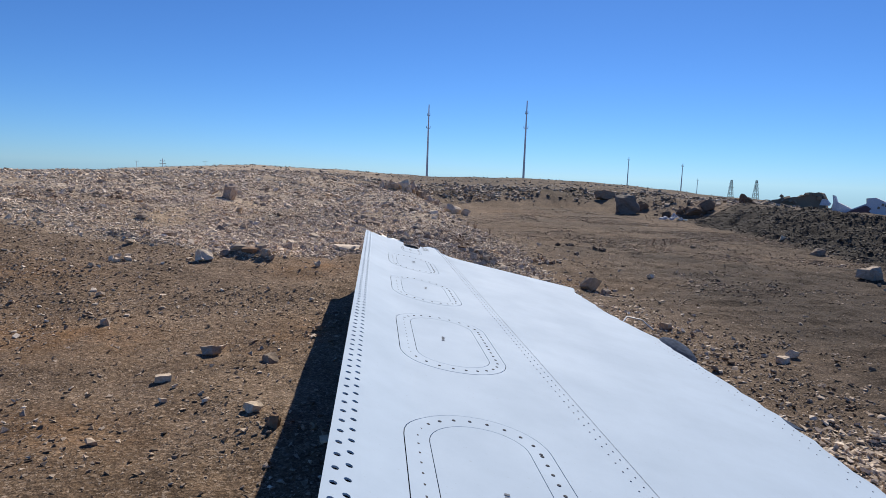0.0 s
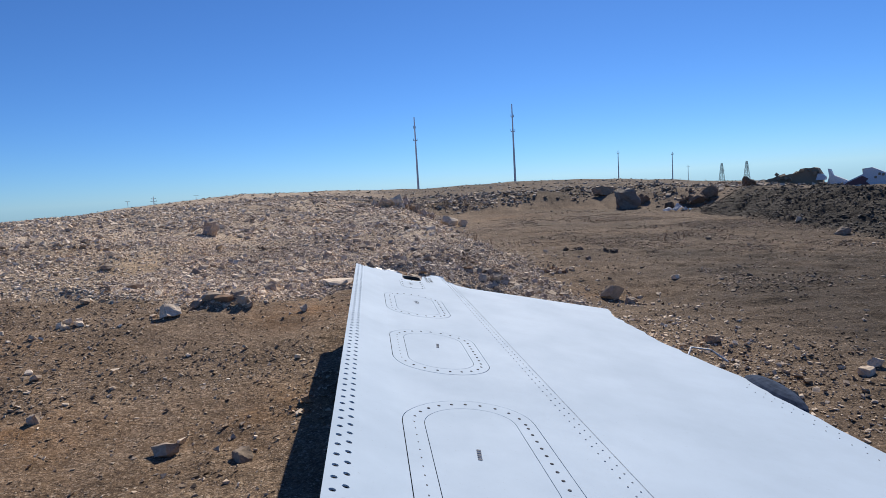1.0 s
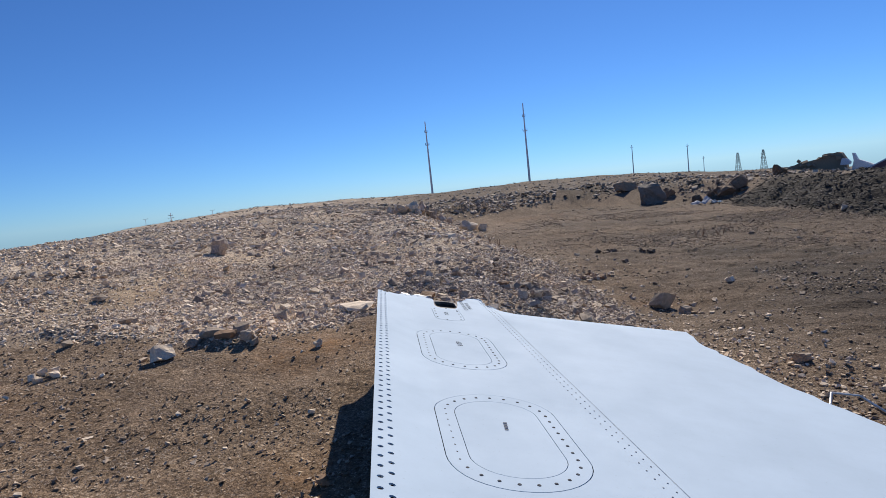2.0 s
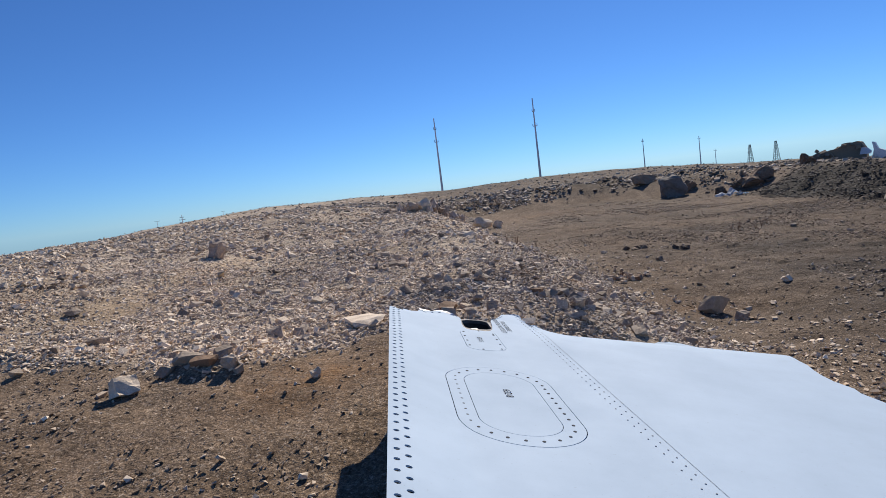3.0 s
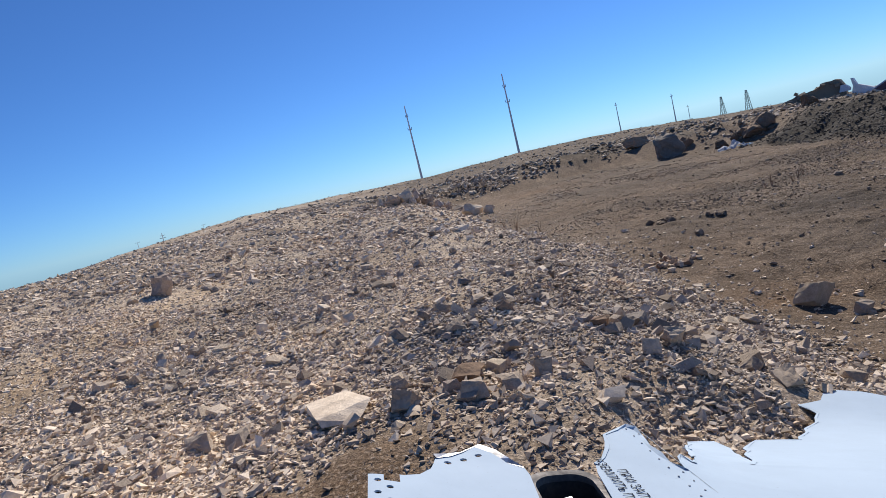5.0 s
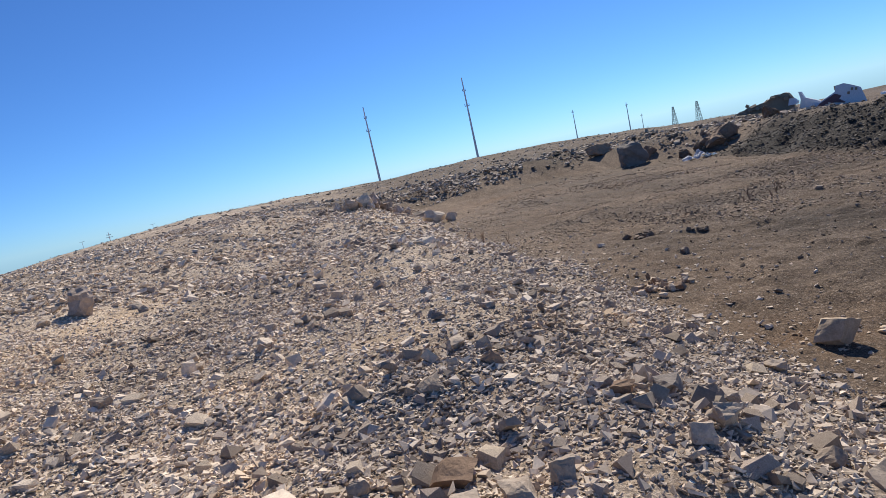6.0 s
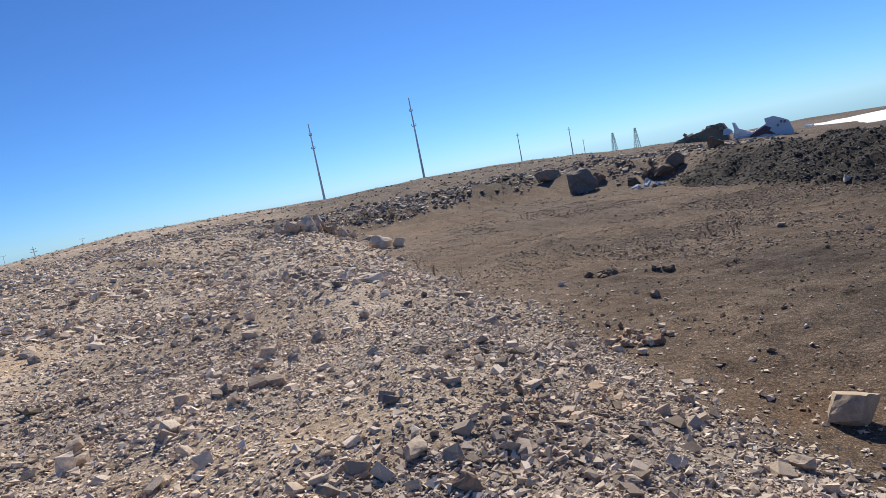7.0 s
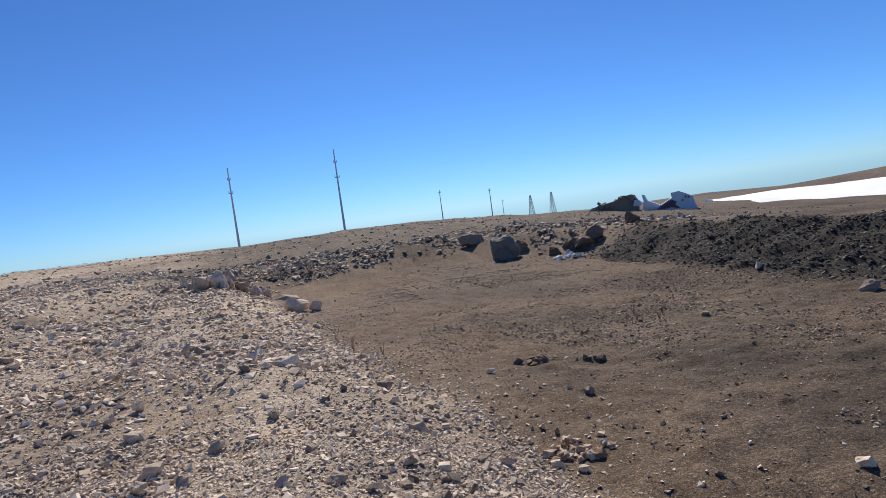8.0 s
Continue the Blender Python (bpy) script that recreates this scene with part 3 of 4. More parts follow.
def sheet(loops, lift=0.0, thick=0.003, cuts=True):
    """A plate filled between an outer loop and the holes in it, bent to the wing's surface."""
    bm = bmesh.new()
    for loop in loops:
        vs = [bm.verts.new((x, y, 0)) for x, y in loop]
        for a, b in zip(vs, vs[1:] + vs[:1]):
            bm.edges.new((a, b))
    if len(loops) == 1 and not cuts:
        bm.faces.new(vs)
    else:
        bmesh.ops.triangle_fill(bm, use_beauty=True, edges=bm.edges[:], normal=(0, 0, 1))
    if cuts:
        for k in range(1, 5):
            bmesh.ops.bisect_plane(bm, geom=bm.verts[:] + bm.edges[:] + bm.faces[:], plane_co=(front_edge(0) + 0.045 * k, 0, 0), plane_no=(1, 0.104, 0))
        for k in range(12):
            bmesh.ops.bisect_plane(bm, geom=bm.verts[:] + bm.edges[:] + bm.faces[:], plane_co=(0, 2.8 + 0.095 * k, 0), plane_no=(0, 1, 0))
        for x in (0.02, 0.075, 0.13, 0.185, 0.24, 0.3):
            bmesh.ops.bisect_plane(bm, geom=bm.verts[:] + bm.edges[:] + bm.faces[:], plane_co=(x, 0, 0), plane_no=(1, 0, 0))
    lay(bm, lift)
    for f in bm.faces:
        if f.normal.z < 0:
            f.normal_flip()
        f.smooth = True
    rim = [e for e in bm.edges if len(e.link_faces) == 1]
    for e in rim:
        e.smooth = False
    low = {}
    for v in {v for e in rim for v in e.verts}:
        low[v] = bm.verts.new((v.co.x, v.co.y, v.co.z - thick))
    for e in rim:
        a, b = e.verts
        bm.faces.new((a, b, low[b], low[a]))
    bmesh.ops.recalc_face_normals(bm, faces=bm.faces[:])
    return bm


def ragged(points, step=0.03, rough=0.006, seed=3):
    """A torn edge through some places: shorter steps, each a little off the line."""
    pick, out = random.Random(seed), []
    for (x0, y0), (x1, y1) in zip(points, points[1:]):
        n = max(1, int(math.hypot(x1 - x0, y1 - y0) / step))
        for i in range(n):
            t = i / n
            k = rough if i else 0
            out.append((x0 + (x1 - x0) * t + pick.uniform(-k, k), y0 + (y1 - y0) * t + pick.uniform(-k, k)))
    return out + [points[-1]]


WING_END = -2.3
STRIP = 0.047
wing = thing("wing_wreck", (0, 0, 0), "torn white painted aircraft wing panel lying on the stony ground", "aircraft wreck")

# torn outboard end and the rear edge
END = ragged([(-0.262, 3.0), (-0.238, 3.015), (-0.222, 3.045), (-0.216, 3.09), (-0.172, 3.126), (-0.146, 3.149), (-0.118, 3.122), (-0.095, 3.08), (-0.072, 3.058)], 0.02, 0.004, 1)
PORT = [(-0.066, 3.03), (-0.063, 2.95), (-0.058, 2.89), (-0.046, 2.856), (-0.03, 2.845), (0.012, 2.842), (0.03, 2.85), (0.04, 2.88), (0.043, 2.95), (0.042, 3.03)]
TAB = ragged([(0.046, 3.06), (0.065, 3.085), (0.081, 3.12), (0.092, 3.182), (0.147, 3.238), (0.159, 3.232), (0.16, 3.141), (0.172, 3.077), (0.19, 3.05), (0.206, 3.13), (0.222, 3.1), (0.28, 3.32), (0.34, 3.49), (0.4, 3.5), (0.385, 3.36), (0.354, 3.18), (0.43, 3.385), (0.5, 3.49), (0.6, 3.48), (0.68, 3.605), (0.745, 3.665), (0.792, 3.74), (0.777, 3.8), (0.776, 3.87)], 0.03, 0.006, 2)
REAR = ragged([(0.86, 3.89), (0.953, 3.922), (1.021, 3.9), (1.09, 3.83), (1.13, 3.6), (1.125, 3.35), (1.065, 3.0), (1.03, 2.82), (1.0, 2.64), (1.02, 2.4), (1.035, 2.1), (1.09, 1.86), (1.15, 1.65), (1.16, 1.36), (1.19, 0.98), (1.195, 0.53), (1.16, 0.2), (1.1, -0.3), (1.06, -1.2), (1.05, WING_END)], 0.06, 0.01, 4)
OUTLINE = [(front_edge(WING_END) + STRIP, WING_END), (front_edge(3.0) + STRIP, 3.0)] + END + PORT + TAB + REAR

HATCHES = [(0.268, -0.213, 0.262, 0.59, 0.27), (0.2, 0.652, 0.276, 0.585, 0.33), (0.1165, 1.398, 0.268, 0.503, 0.17), (0.034, 2.128, 0.251, 0.511, 0.03), (0.34, -1.0, 0.3, 0.6, 0.1)]
SMALL = (-0.001, 2.708, 0.116, 0.272, 0.045)
holes = [oval(x, y, w, l, w * 0.495, skew=k) for x, y, w, l, k in HATCHES] + [oval(*SMALL)]
holes += [oval(x, y, 0.0125, 0.0125, 0.006, 2) for x, y in ((-0.196, 3.078), (-0.17, 3.094), (-0.144, 3.11))]
part("upper_skin", sheet([OUTLINE] + holes), PAINT, wing)


def backing(loop, parent, drop):
    bm = sheet([loop], -drop, 0.002, False)
    return part("backing_plate", bm, GAP_BLACK, parent, "dark gap under the cover")


def screw_mesh(r, mat):
    bm = bmesh.new()
    bmesh.ops.create_cone(bm, cap_ends=True, segments=8, radius1=r, radius2=r * 0.75, depth=0.0016)
    me = bpy.data.meshes.new("screw")
    bm.to_mesh(me)
    bm.free()
    me.materials.append(mat)
    return me


SCREW, TINY = screw_mesh(0.0042, SCREW_METAL), screw_mesh(0.002, RIVET_METAL)


def set_head(name, me, x, y, parent):
    ob = new(name, me)
    ob.location = (x, y, wing_z(x, y) + 0.0006)
    ob.rotation_euler = (-0.024, 0.21, 0)
    ob.parent = parent
    return ob


def along(loop, pitch):
    """Places at even steps along a closed loop."""
    out, left = [], 0.0
    for (x0, y0), (x1, y1) in zip(loop, loop[1:] + loop[:1]):
        d = math.hypot(x1 - x0, y1 - y0)
        while left < d:
            out.append((x0 + (x1 - x0) * left / d, y0 + (y1 - y0) * left / d))
            left += pitch
        left -= d
    return out


def access_hatch(x, y, w, l, k):
    gap = 0.0017
    outer, inner = oval(x, y, w - 2 * gap, l - 2 * gap, w * 0.485, skew=k), oval(x, y, w - 0.085, l - 0.1, w * 0.34, skew=k)
    ring = part("access_hatch", sheet([outer, inner], 0.0003, 0.003, False), PAINT, wing, "oval tank hatch cover ring")
    part("hatch_lid", sheet([oval(x, y, w - 0.085 - gap * 1.6, l - 0.1 - gap * 1.6, w * 0.333, skew=k)], 0.0003, 0.003, False), PAINT, ring)
    backing(oval(x, y, w + 0.02, l + 0.02, w * 0.5, skew=k), ring, 0.006)
    for px, py in along(oval(x, y, w - 0.044, l - 0.05, w * 0.41, skew=k), 0.0335):
        set_head("screw", SCREW, px, py, ring)
    return ring


hatch_rings = [access_hatch(*h) for h in HATCHES]

sx, sy, sw, sl, sr = SMALL
small = part("small_hatch", sheet([oval(sx, sy, sw - 0.0024, sl - 0.0024, sr - 0.0012)], 0.0003, 0.003, False), PAINT, wing, "small rounded cover beside the filler")
backing(oval(sx, sy, sw + 0.016, sl + 0.016, sr), small, 0.006)
for px, py in along(oval(sx, sy, sw - 0.02, sl - 0.022, sr - 0.01), 0.062):
    set_head("screw", SCREW, px, py, small)


# front strip with two staggered rows of open bolt holes
def front_strip():
    bm, pitch, r, half = bmesh.new(), 0.0385, 0.0054, STRIP / 2
    for row in (0, 1):
        count = int((2.975 - WING_END) / pitch)
        for k in range(count):
            y0 = WING_END + k * pitch + (0.0 if row else pitch / 2)
            if row == 0 and k == 0:
                y0 = WING_END + pitch / 2
            cu, cy = half * (0.62 if row == 0 else 1.36), y0 + pitch / 2
            rim, ring, low = [], [], []
            for i in range(8):
                a = i * math.pi / 4
                ex = max(-1, min(1, math.cos(a) * 1.5))
                ey = max(-1, min(1, math.sin(a) * 1.5))
                u = half * row + half * (ex + 1) / 2
                y = cy + ey * pitch / 2
                rim.append(bm.verts.new((front_edge(y) + u, y, 0)))
                hy = cy + r * math.sin(a)
                ring.append(bm.verts.new((front_edge(hy) + cu + r * math.cos(a), hy, 0)))
                low.append(bm.verts.new((front_edge(hy) + cu + r * math.cos(a), hy, -0.003)))
            for i in range(8):
                j = (i + 1) % 8
                bm.faces.new((rim[i], rim[j], ring[j], ring[i]))
                bm.faces.new((ring[i], ring[j], low[j], low[i]))
    ys = np.linspace(WING_END, 2.99, 40)
    for a, b in zip(ys, ys[1:]):
        q = [bm.verts.new((front_edge(y), y, h)) for y, h in ((a, 0), (b, 0), (b, -0.004), (a, -0.004))]
        bm.faces.new(q)
    lay(bm)
    return bm


part("front_edge_strip", front_strip(), PAINT, wing, "bolt-hole strip along the bare front edge")


def wall(name, line, top, bottom, mat, label, thick=0.004):
    bm = bmesh.new()
    rows = []
    for x, y in line:
        t, b = wing_z(x, y) - top, bottom(x, y)
        rows.append([bm.verts.new((x + dx, y, z)) for dx, z in ((0, t), (0, b), (thick, b), (thick, t))])
    for p, q in zip(rows, rows[1:]):
        for i in range(4):
            j = (i + 1) % 4
            bm.faces.new((p[i], p[j], q[j], q[i]))
    bmesh.ops.recalc_face_normals(bm, faces=bm.faces[:])
    return part(name, bm, mat, wing, label)


def soil(x, y):
    return float(ground(x, y)) - 0.03


ys = np.linspace(WING_END, 2.92, 44)
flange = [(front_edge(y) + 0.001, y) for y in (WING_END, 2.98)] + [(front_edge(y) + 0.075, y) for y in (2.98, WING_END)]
# flange kept near black, so the holes' shade is in its colour
part("spar_flange", sheet([flange], -0.012, 0.004), GAP_BLACK, wing, "spar flange coloured black as the shade in the bolt holes")
# web and rear wall: underwing shade is part of their dark colour
wall("front_spar", [(front_edge(y) + 0.06, y) for y in ys], 0.014, lambda x, y: max(soil(x, y), wing_z(x, y) - 0.36), SHADED_METAL, "front spar web darkened for the shade under the wing")
wall("rear_wall", [(np.interp(y, [WING_END, -0.3, 1, 2, 2.6], [0.99, 1.02, 1.1, 0.97, 0.97]), y) for y in np.linspace(WING_END, 2.6, 30)], 0.006, lambda x, y: max(soil(x, y), wing_z(x, y) - 0.3), SHADED_METAL, "dull inner rear wall")

# seam with a double rivet row, and the row along the rear edge
def seam_x(y):
    return 0.54 - 0.1135 * y


bm = bmesh.new()
ys = np.linspace(WING_END, 3.3, 60)
for a, b in zip(ys, ys[1:]):
    bm.faces.new([bm.verts.new((seam_x(y) + dx, y, 0.0007)) for y, dx in ((a, 0), (a, 0.0016), (b, 0.0016), (b, 0))])
lay(bm)
part("panel_seam", bm, SEAM_GREY, wing, "thin dark joint between two skin sheets")
y = WING_END
while y < 3.25:
    for k, dx in enumerate((-0.014, -0.031)):
        yy = y + 0.013 * k
        set_head("rivet", TINY, seam_x(yy) + dx, yy, wing)
    y += 0.034
rear = random.Random(9)
for k in range(46):
    yy = -0.5 + k * 0.045
    edge = float(np.interp(yy, [-0.3, 0.2, 0.53, 0.98, 1.36, 1.65], [1.1, 1.16, 1.195, 1.19, 1.16, 1.15]))
    for dx in (-0.03, -0.062):
        if rear.random() < 0.8:
            set_head("rivet", TINY, edge + dx, yy + rear.uniform(-0.004, 0.004), wing)

# bare metal lip where the sheet is torn
def lip(points, width, rise, mat, name="torn_lip"):
    bm, pick = bmesh.new(), random.Random(len(points))
    rows = []
    for (x0, y0), (x1, y1) in zip(points, points[1:] + [points[-1]]):
        d = Vector((x1 - x0, y1 - y0, 0))
        side = Vector((d.y, -d.x, 0)).normalized() * -1 if d.length else Vector((0, 1, 0))
        w, h = width * pick.uniform(0.3, 1.3), rise * pick.uniform(-0.4, 1.2)
        z = wing_z(x0, y0)
        rows.append([bm.verts.new((x0 - side.x * 0.004, y0 - side.y * 0.004, z + 0.0008)), bm.verts.new((x0 + side.x * w, y0 + side.y * w, z + h)), bm.verts.new((x0 + side.x * w, y0 + side.y * w, z + h - 0.003)), bm.verts.new((x0, y0, z - 0.003))])
    for p, q in zip(rows, rows[1:]):
        for i in range(4):
            j = (i + 1) % 4
            bm.faces.new((p[i], p[j], q[j], q[i]))
    bmesh.ops.recalc_face_normals(bm, faces=bm.faces[:])
    return part(name, bm, mat, wing, "bright torn aluminium edge")


lip(END[4:], 0.007, 0.006, BARE_METAL)
lip(TAB[:18], 0.005, 0.004, PAINT)
lip(TAB[18:], 0.005, 0.001, PAINT)


# fuel filler in its recess
PORT_LOOP = oval(-0.012, 2.95, 0.116, 0.2, 0.04, 8)
bm = sheet([PORT_LOOP, oval(-0.012, 2.96, 0.092, 0.15, 0.034, 8)], -0.004, 0.012, False)
port = part("filler_port", bm, RIM_METAL, wing, "scuffed metal filler rim")
bm = bmesh.new()
top, low = [], []
for x, y in oval(-0.012, 2.96, 0.094, 0.152, 0.034, 8):
    top.append(bm.verts.new((x, y, wing_z(x, y) - 0.006)))
    low.append(bm.verts.new((x, y, wing_z(x, y) - 0.055)))
for i in range(len(top)):
    j = (i + 1) % len(top)
    bm.faces.new((top[i], low[i], low[j], top[j]))
bm.faces.new(low)
# the recess's shade is coloured into the cup
part("cup", bm, SHADED_METAL, port, "filler cup darkened for the shade inside it")
bm = bmesh.new()
base = wing_z(-0.01, 2.92)
rod(bm, (-0.012, 2.925, base - 0.058), (-0.012, 2.925, base - 0.036), 0.036, 0.034, 20)
box(bm, (0.055, 0.012, 0.012), (-0.012, 2.925, base - 0.032), (0, 0, 25), 0.003)
part("cap", bm, STEEL, port, "round grey filler cap with a lever")
bm = bmesh.new()
box(bm, (0.022, 0.008, 0.003), (-0.02, 3.0, base - 0.03), (15, 10, 20))
part("latch", bm, BARE_METAL, port, "bright latch tab")
bm = bmesh.new()
rod(bm, (-0.06, 2.872, base - 0.012), (0.034, 2.87, base - 0.03), 0.004, 0.004, 8)
part("hinge_pin", bm, BARE_METAL, port)

# torn dark blue part under the rear edge, bent strut and loose flap
bm = bmesh.new()
bmesh.ops.create_uvsphere(bm, u_segments=20, v_segments=10, radius=1, matrix=pose(1.195, 1.51, 0.79, 2, 14, 3) @ Matrix.Diagonal((0.055, 0.16, 0.04, 1)))
part("fairing", bm, BLUE_PAINT, wing, "dark blue rounded fairing stub")
bm = bmesh.new()
for a, b in (((1.075, 1.9, 0.815), (1.11, 1.95, 0.835)), ((1.11, 1.95, 0.835), (1.18, 1.93, 0.825)), ((1.18, 1.93, 0.825), (1.22, 1.87, 0.79))):
    rod(bm, a, b, 0.004, 0.004, 8)
part("bent_strip", bm, BARE_METAL, wing, "bent bright metal strip")
bm = bmesh.new()
pts = [(1.17, 0.62, 0.0), (1.25, 0.66, -0.012), (1.27, 0.74, -0.03), (1.24, 0.82, -0.02), (1.18, 0.8, 0.0)]
top = [bm.verts.new((x, y, wing_z(x, y) + z)) for x, y, z in pts]
low = [bm.verts.new((x, y, wing_z(x, y) + z - 0.003)) for x, y, z in pts]
bm.faces.new(top), bm.faces.new(low[::-1])
for i in range(5):
    j = (i + 1) % 5
    bm.faces.new((top[i], low[i], low[j], top[j]))
part("torn_flap", bm, BLUE_PAINT, wing, "small torn flap with blue underside")


def stencil(words, x, y, size, name="stencil"):
    """Letters that read towards the wing's near end, laid on its paint."""
    cu = bpy.data.curves.new(name, "FONT")
    cu.body, cu.size, cu.align_x, cu.align_y = words, size, "CENTER", "CENTER"
    tmp = bpy.data.objects.new(name, cu)
    me = bpy.data.meshes.new_from_object(tmp)
    bpy.data.objects.remove(tmp)
    bm = bmesh.new()
    bm.from_mesh(me)
    for v in bm.verts:
        u, w = v.co.x, v.co.y
        v.co = (x + w + 0.104 * u, y - u + 0.104 * w, 0.0014)
    lay(bm)
    for f in bm.faces:
        if f.normal.z < 0:
            f.normal_flip()
    bpy.data.meshes.remove(me)
    return part(name, bm, INK, wing, "black stencilled lettering")


stencil("632-15", -0.007, 2.708, 0.021)
stencil("632-8", 0.036, 2.175, 0.024)
stencil("ПРИ ЗАПРАВКЕ", 0.089, 2.955, 0.0215)
stencil("ЗАЗЕМЛИТЬ ПИСТОЛЕТ!", 0.066, 2.965, 0.0205)


def bars(x, y, widths):
    bm, at = bmesh.new(), y + 0.03
    for w in widths:
        bm.faces.new([bm.verts.new((x + dx, yy, 0.0014)) for dx, yy in ((-0.004, at), (0.004, at), (0.004, at - w), (-0.004, at - w))])
        at -= w + 0.004
    lay(bm)
    bmesh.ops.recalc_face_normals(bm, faces=bm.faces[:])
    part("stencil", bm, FADED_INK, wing, "faded black stencil marks")


for x, y in ((0.28, -0.23), (0.189, 0.644), (0.12, 1.435)):
    bars(x, y, (0.006, 0.006, 0.007, 0.004, 0.006))

# ---------------------------------------------------------------- single rocks
def rock(x, y, w, h, mat, label, seed, deep=None, spin=0.0, points=6, boxy=True, group="loose rocks", sink=0.18, name="rock", category="rock", jitter=0.5, tip_most=0.5, rough=1.0):
    """One angular rock: width, height and depth in metres, its foot a little in the ground."""
    pick, bm = random.Random(seed), bmesh.new()
    for v in block(pick, 8, jitter) if boxy else ():
        bm.verts.new((v.x * w * 0.45, v.y * (deep or w * 0.8) * 0.45, v.z * h * 0.45 * (1 + sink)))
    for _ in range(points):
        v = Vector((pick.gauss(0, 1), pick.gauss(0, 1), pick.gauss(0, 1))).normalized() * pick.uniform(0.85, 1.08)
        bm.verts.new((v.x * w * 0.44, v.y * (deep or w * 0.8) * 0.44, v.z * h * 0.46 * (1 + sink)))
    tip = Euler((pick.uniform(-tip_most, tip_most), pick.uniform(-tip_most, tip_most), pick.uniform(0, 3) if tip_most > 0.3 else 0.2)).to_matrix() if boxy else Matrix.Identity(3)
    span = Vector((w, deep or w * 0.8, h))
    for v in bm.verts:
        u = tip @ Vector([c / s for c, s in zip(v.co, span)])
        v.co = [c * s for c, s in zip(u, span)]
    bmesh.ops.convex_hull(bm, input=bm.verts)
    bmesh.ops.delete(bm, geom=[v for v in bm.verts if not v.link_faces], context="VERTS")
    bmesh.ops.triangulate(bm, faces=bm.faces[:])
    for _ in range(2):
        bmesh.ops.subdivide_edges(bm, edges=bm.edges[:], cuts=1, use_grid_fill=True)
    k, off = 1 / max(w, 0.02), Vector((seed * 3.7, 0, 0))
    for v in bm.verts:
        v.co += (Vector(noise.noise_vector(v.co * k * 2.6 + off)) * 0.13 + Vector(noise.noise_vector(v.co * k * 7 + off)) * 0.05) * min(w, h) * rough
    me = bpy.data.meshes.new(name)
    bmesh.ops.triangulate(bm, faces=bm.faces[:])
    bm.to_mesh(me)
    bm.free()
    me.materials.append(mat)
    ob = new(name, me)
    ob.location = (x, y, float(ground(x, y)) + h / 2 - h * sink)
    ob.rotation_euler = (0, 0, radians(spin))
    return tagged(ob, label, category, group)


rock(-0.86, 1.22, 0.088, 0.036, PALE_ROCK, "small flat pale stone lying on brown soil", 1, 0.06, 10, 0, jitter=0.18, tip_most=0.12, rough=0.5)
rock(-1.43, 1.88, 0.062, 0.05, ROCK, "small grey tan stone on brown soil", 2)
rock(-1.46, 3.23, 0.13, 0.08, PALE_ROCK, "pale fist-sized rock at the rubble's edge", 3, 0.1, 20)
rock(-0.55, 1.55, 0.078, 0.05, ROCK, "grey stone half sunk in soil", 4, 0.06)
rock(-0.82, 1.62, 0.075, 0.052, ROCK, "rough grey stone on brown soil", 5)
rock(-0.43, 0.92, 0.07, 0.036, PALE_ROCK, "small white flat stone on soil", 6, 0.045, -15)
rock(-0.33, 0.8, 0.058, 0.046, BROWN_ROCK, "brown stone beside the wing's shadow", 7)
rock(-0.41, 1.94, 0.046, 0.04, BROWN_ROCK, "small brown stone beside the wing", 8)
for k in range(5):
    rock(-1.96 + 0.05 * math.cos(k * 2.4), 3.06 + 0.06 * math.sin(k * 2.4), 0.06 - 0.005 * k, 0.035, PALE_ROCK, "small white stone in a cluster", 20 + k, group="white stone cluster")
rock(-1.3, 3.44, 0.15, 0.05, ROCK, "flat grey slab in a low cluster at the rubble's edge", 10, 0.09, 8, group="grey slabs")
rock(-1.2, 3.4, 0.14, 0.055, BROWN_ROCK, "dark grey slab in a low cluster at the rubble's edge", 151, 0.09, -20, group="grey slabs")
rock(-1.36, 3.38, 0.08, 0.04, ROCK, "small grey slab in a low cluster at the rubble's edge", 152, 0.06, 40, group="grey slabs")
rock(-1.14, 3.48, 0.1, 0.045, ROCK, "grey slab in a low cluster at the rubble's edge", 153, 0.08, 70, group="grey slabs")
rock(-1.07, 3.37, 0.09, 0.075, ROCK, "upright grey rock beside a flat dark one", 11, 0.07)
rock(-0.6, 4.06, 0.2, 0.036, PALE_ROCK, "broad cream rock slab on the rubble", 12, 0.3, 12, 5, sink=0.1, jitter=0.5, tip_most=0.3, rough=0.8)
rock(-0.67, 3.2, 0.06, 0.05, PALE_ROCK, "small rounded stone on rusty soil", 13, None, 0, 14, False)
rock(-0.16, 4.06, 0.14, 0.058, BROWN_ROCK, "angular grey tan rock beside the torn wing", 14, 0.11, 25)
rock(-0.14, 3.88, 0.105, 0.06, ROCK, "angular grey rock beside the torn wing", 15, 0.1, -20)
rock(-0.02, 3.91, 0.1, 0.05, ROCK, "angular tan rock beside the torn wing", 16, 0.09, 40)
rock(0.09, 3.95, 0.075, 0.055, ROCK, "small grey rock with dark side", 17)
rock(0.06, 4.74, 0.074, 0.052, BROWN_ROCK, "brown stone in pale rubble", 18)
rock(0.37, 4.34, 0.075, 0.05, BROWN_ROCK, "brown angular stone in the rubble", 19)
rock(0.56, 4.15, 0.085, 0.065, ROCK, "grey block in a darker stone heap", 30, 0.08, 15, rough=1.6)
rock(0.64, 4.43, 0.1, 0.062, ROCK, "grey block in a darker stone heap", 31, 0.07, -35, rough=1.6)
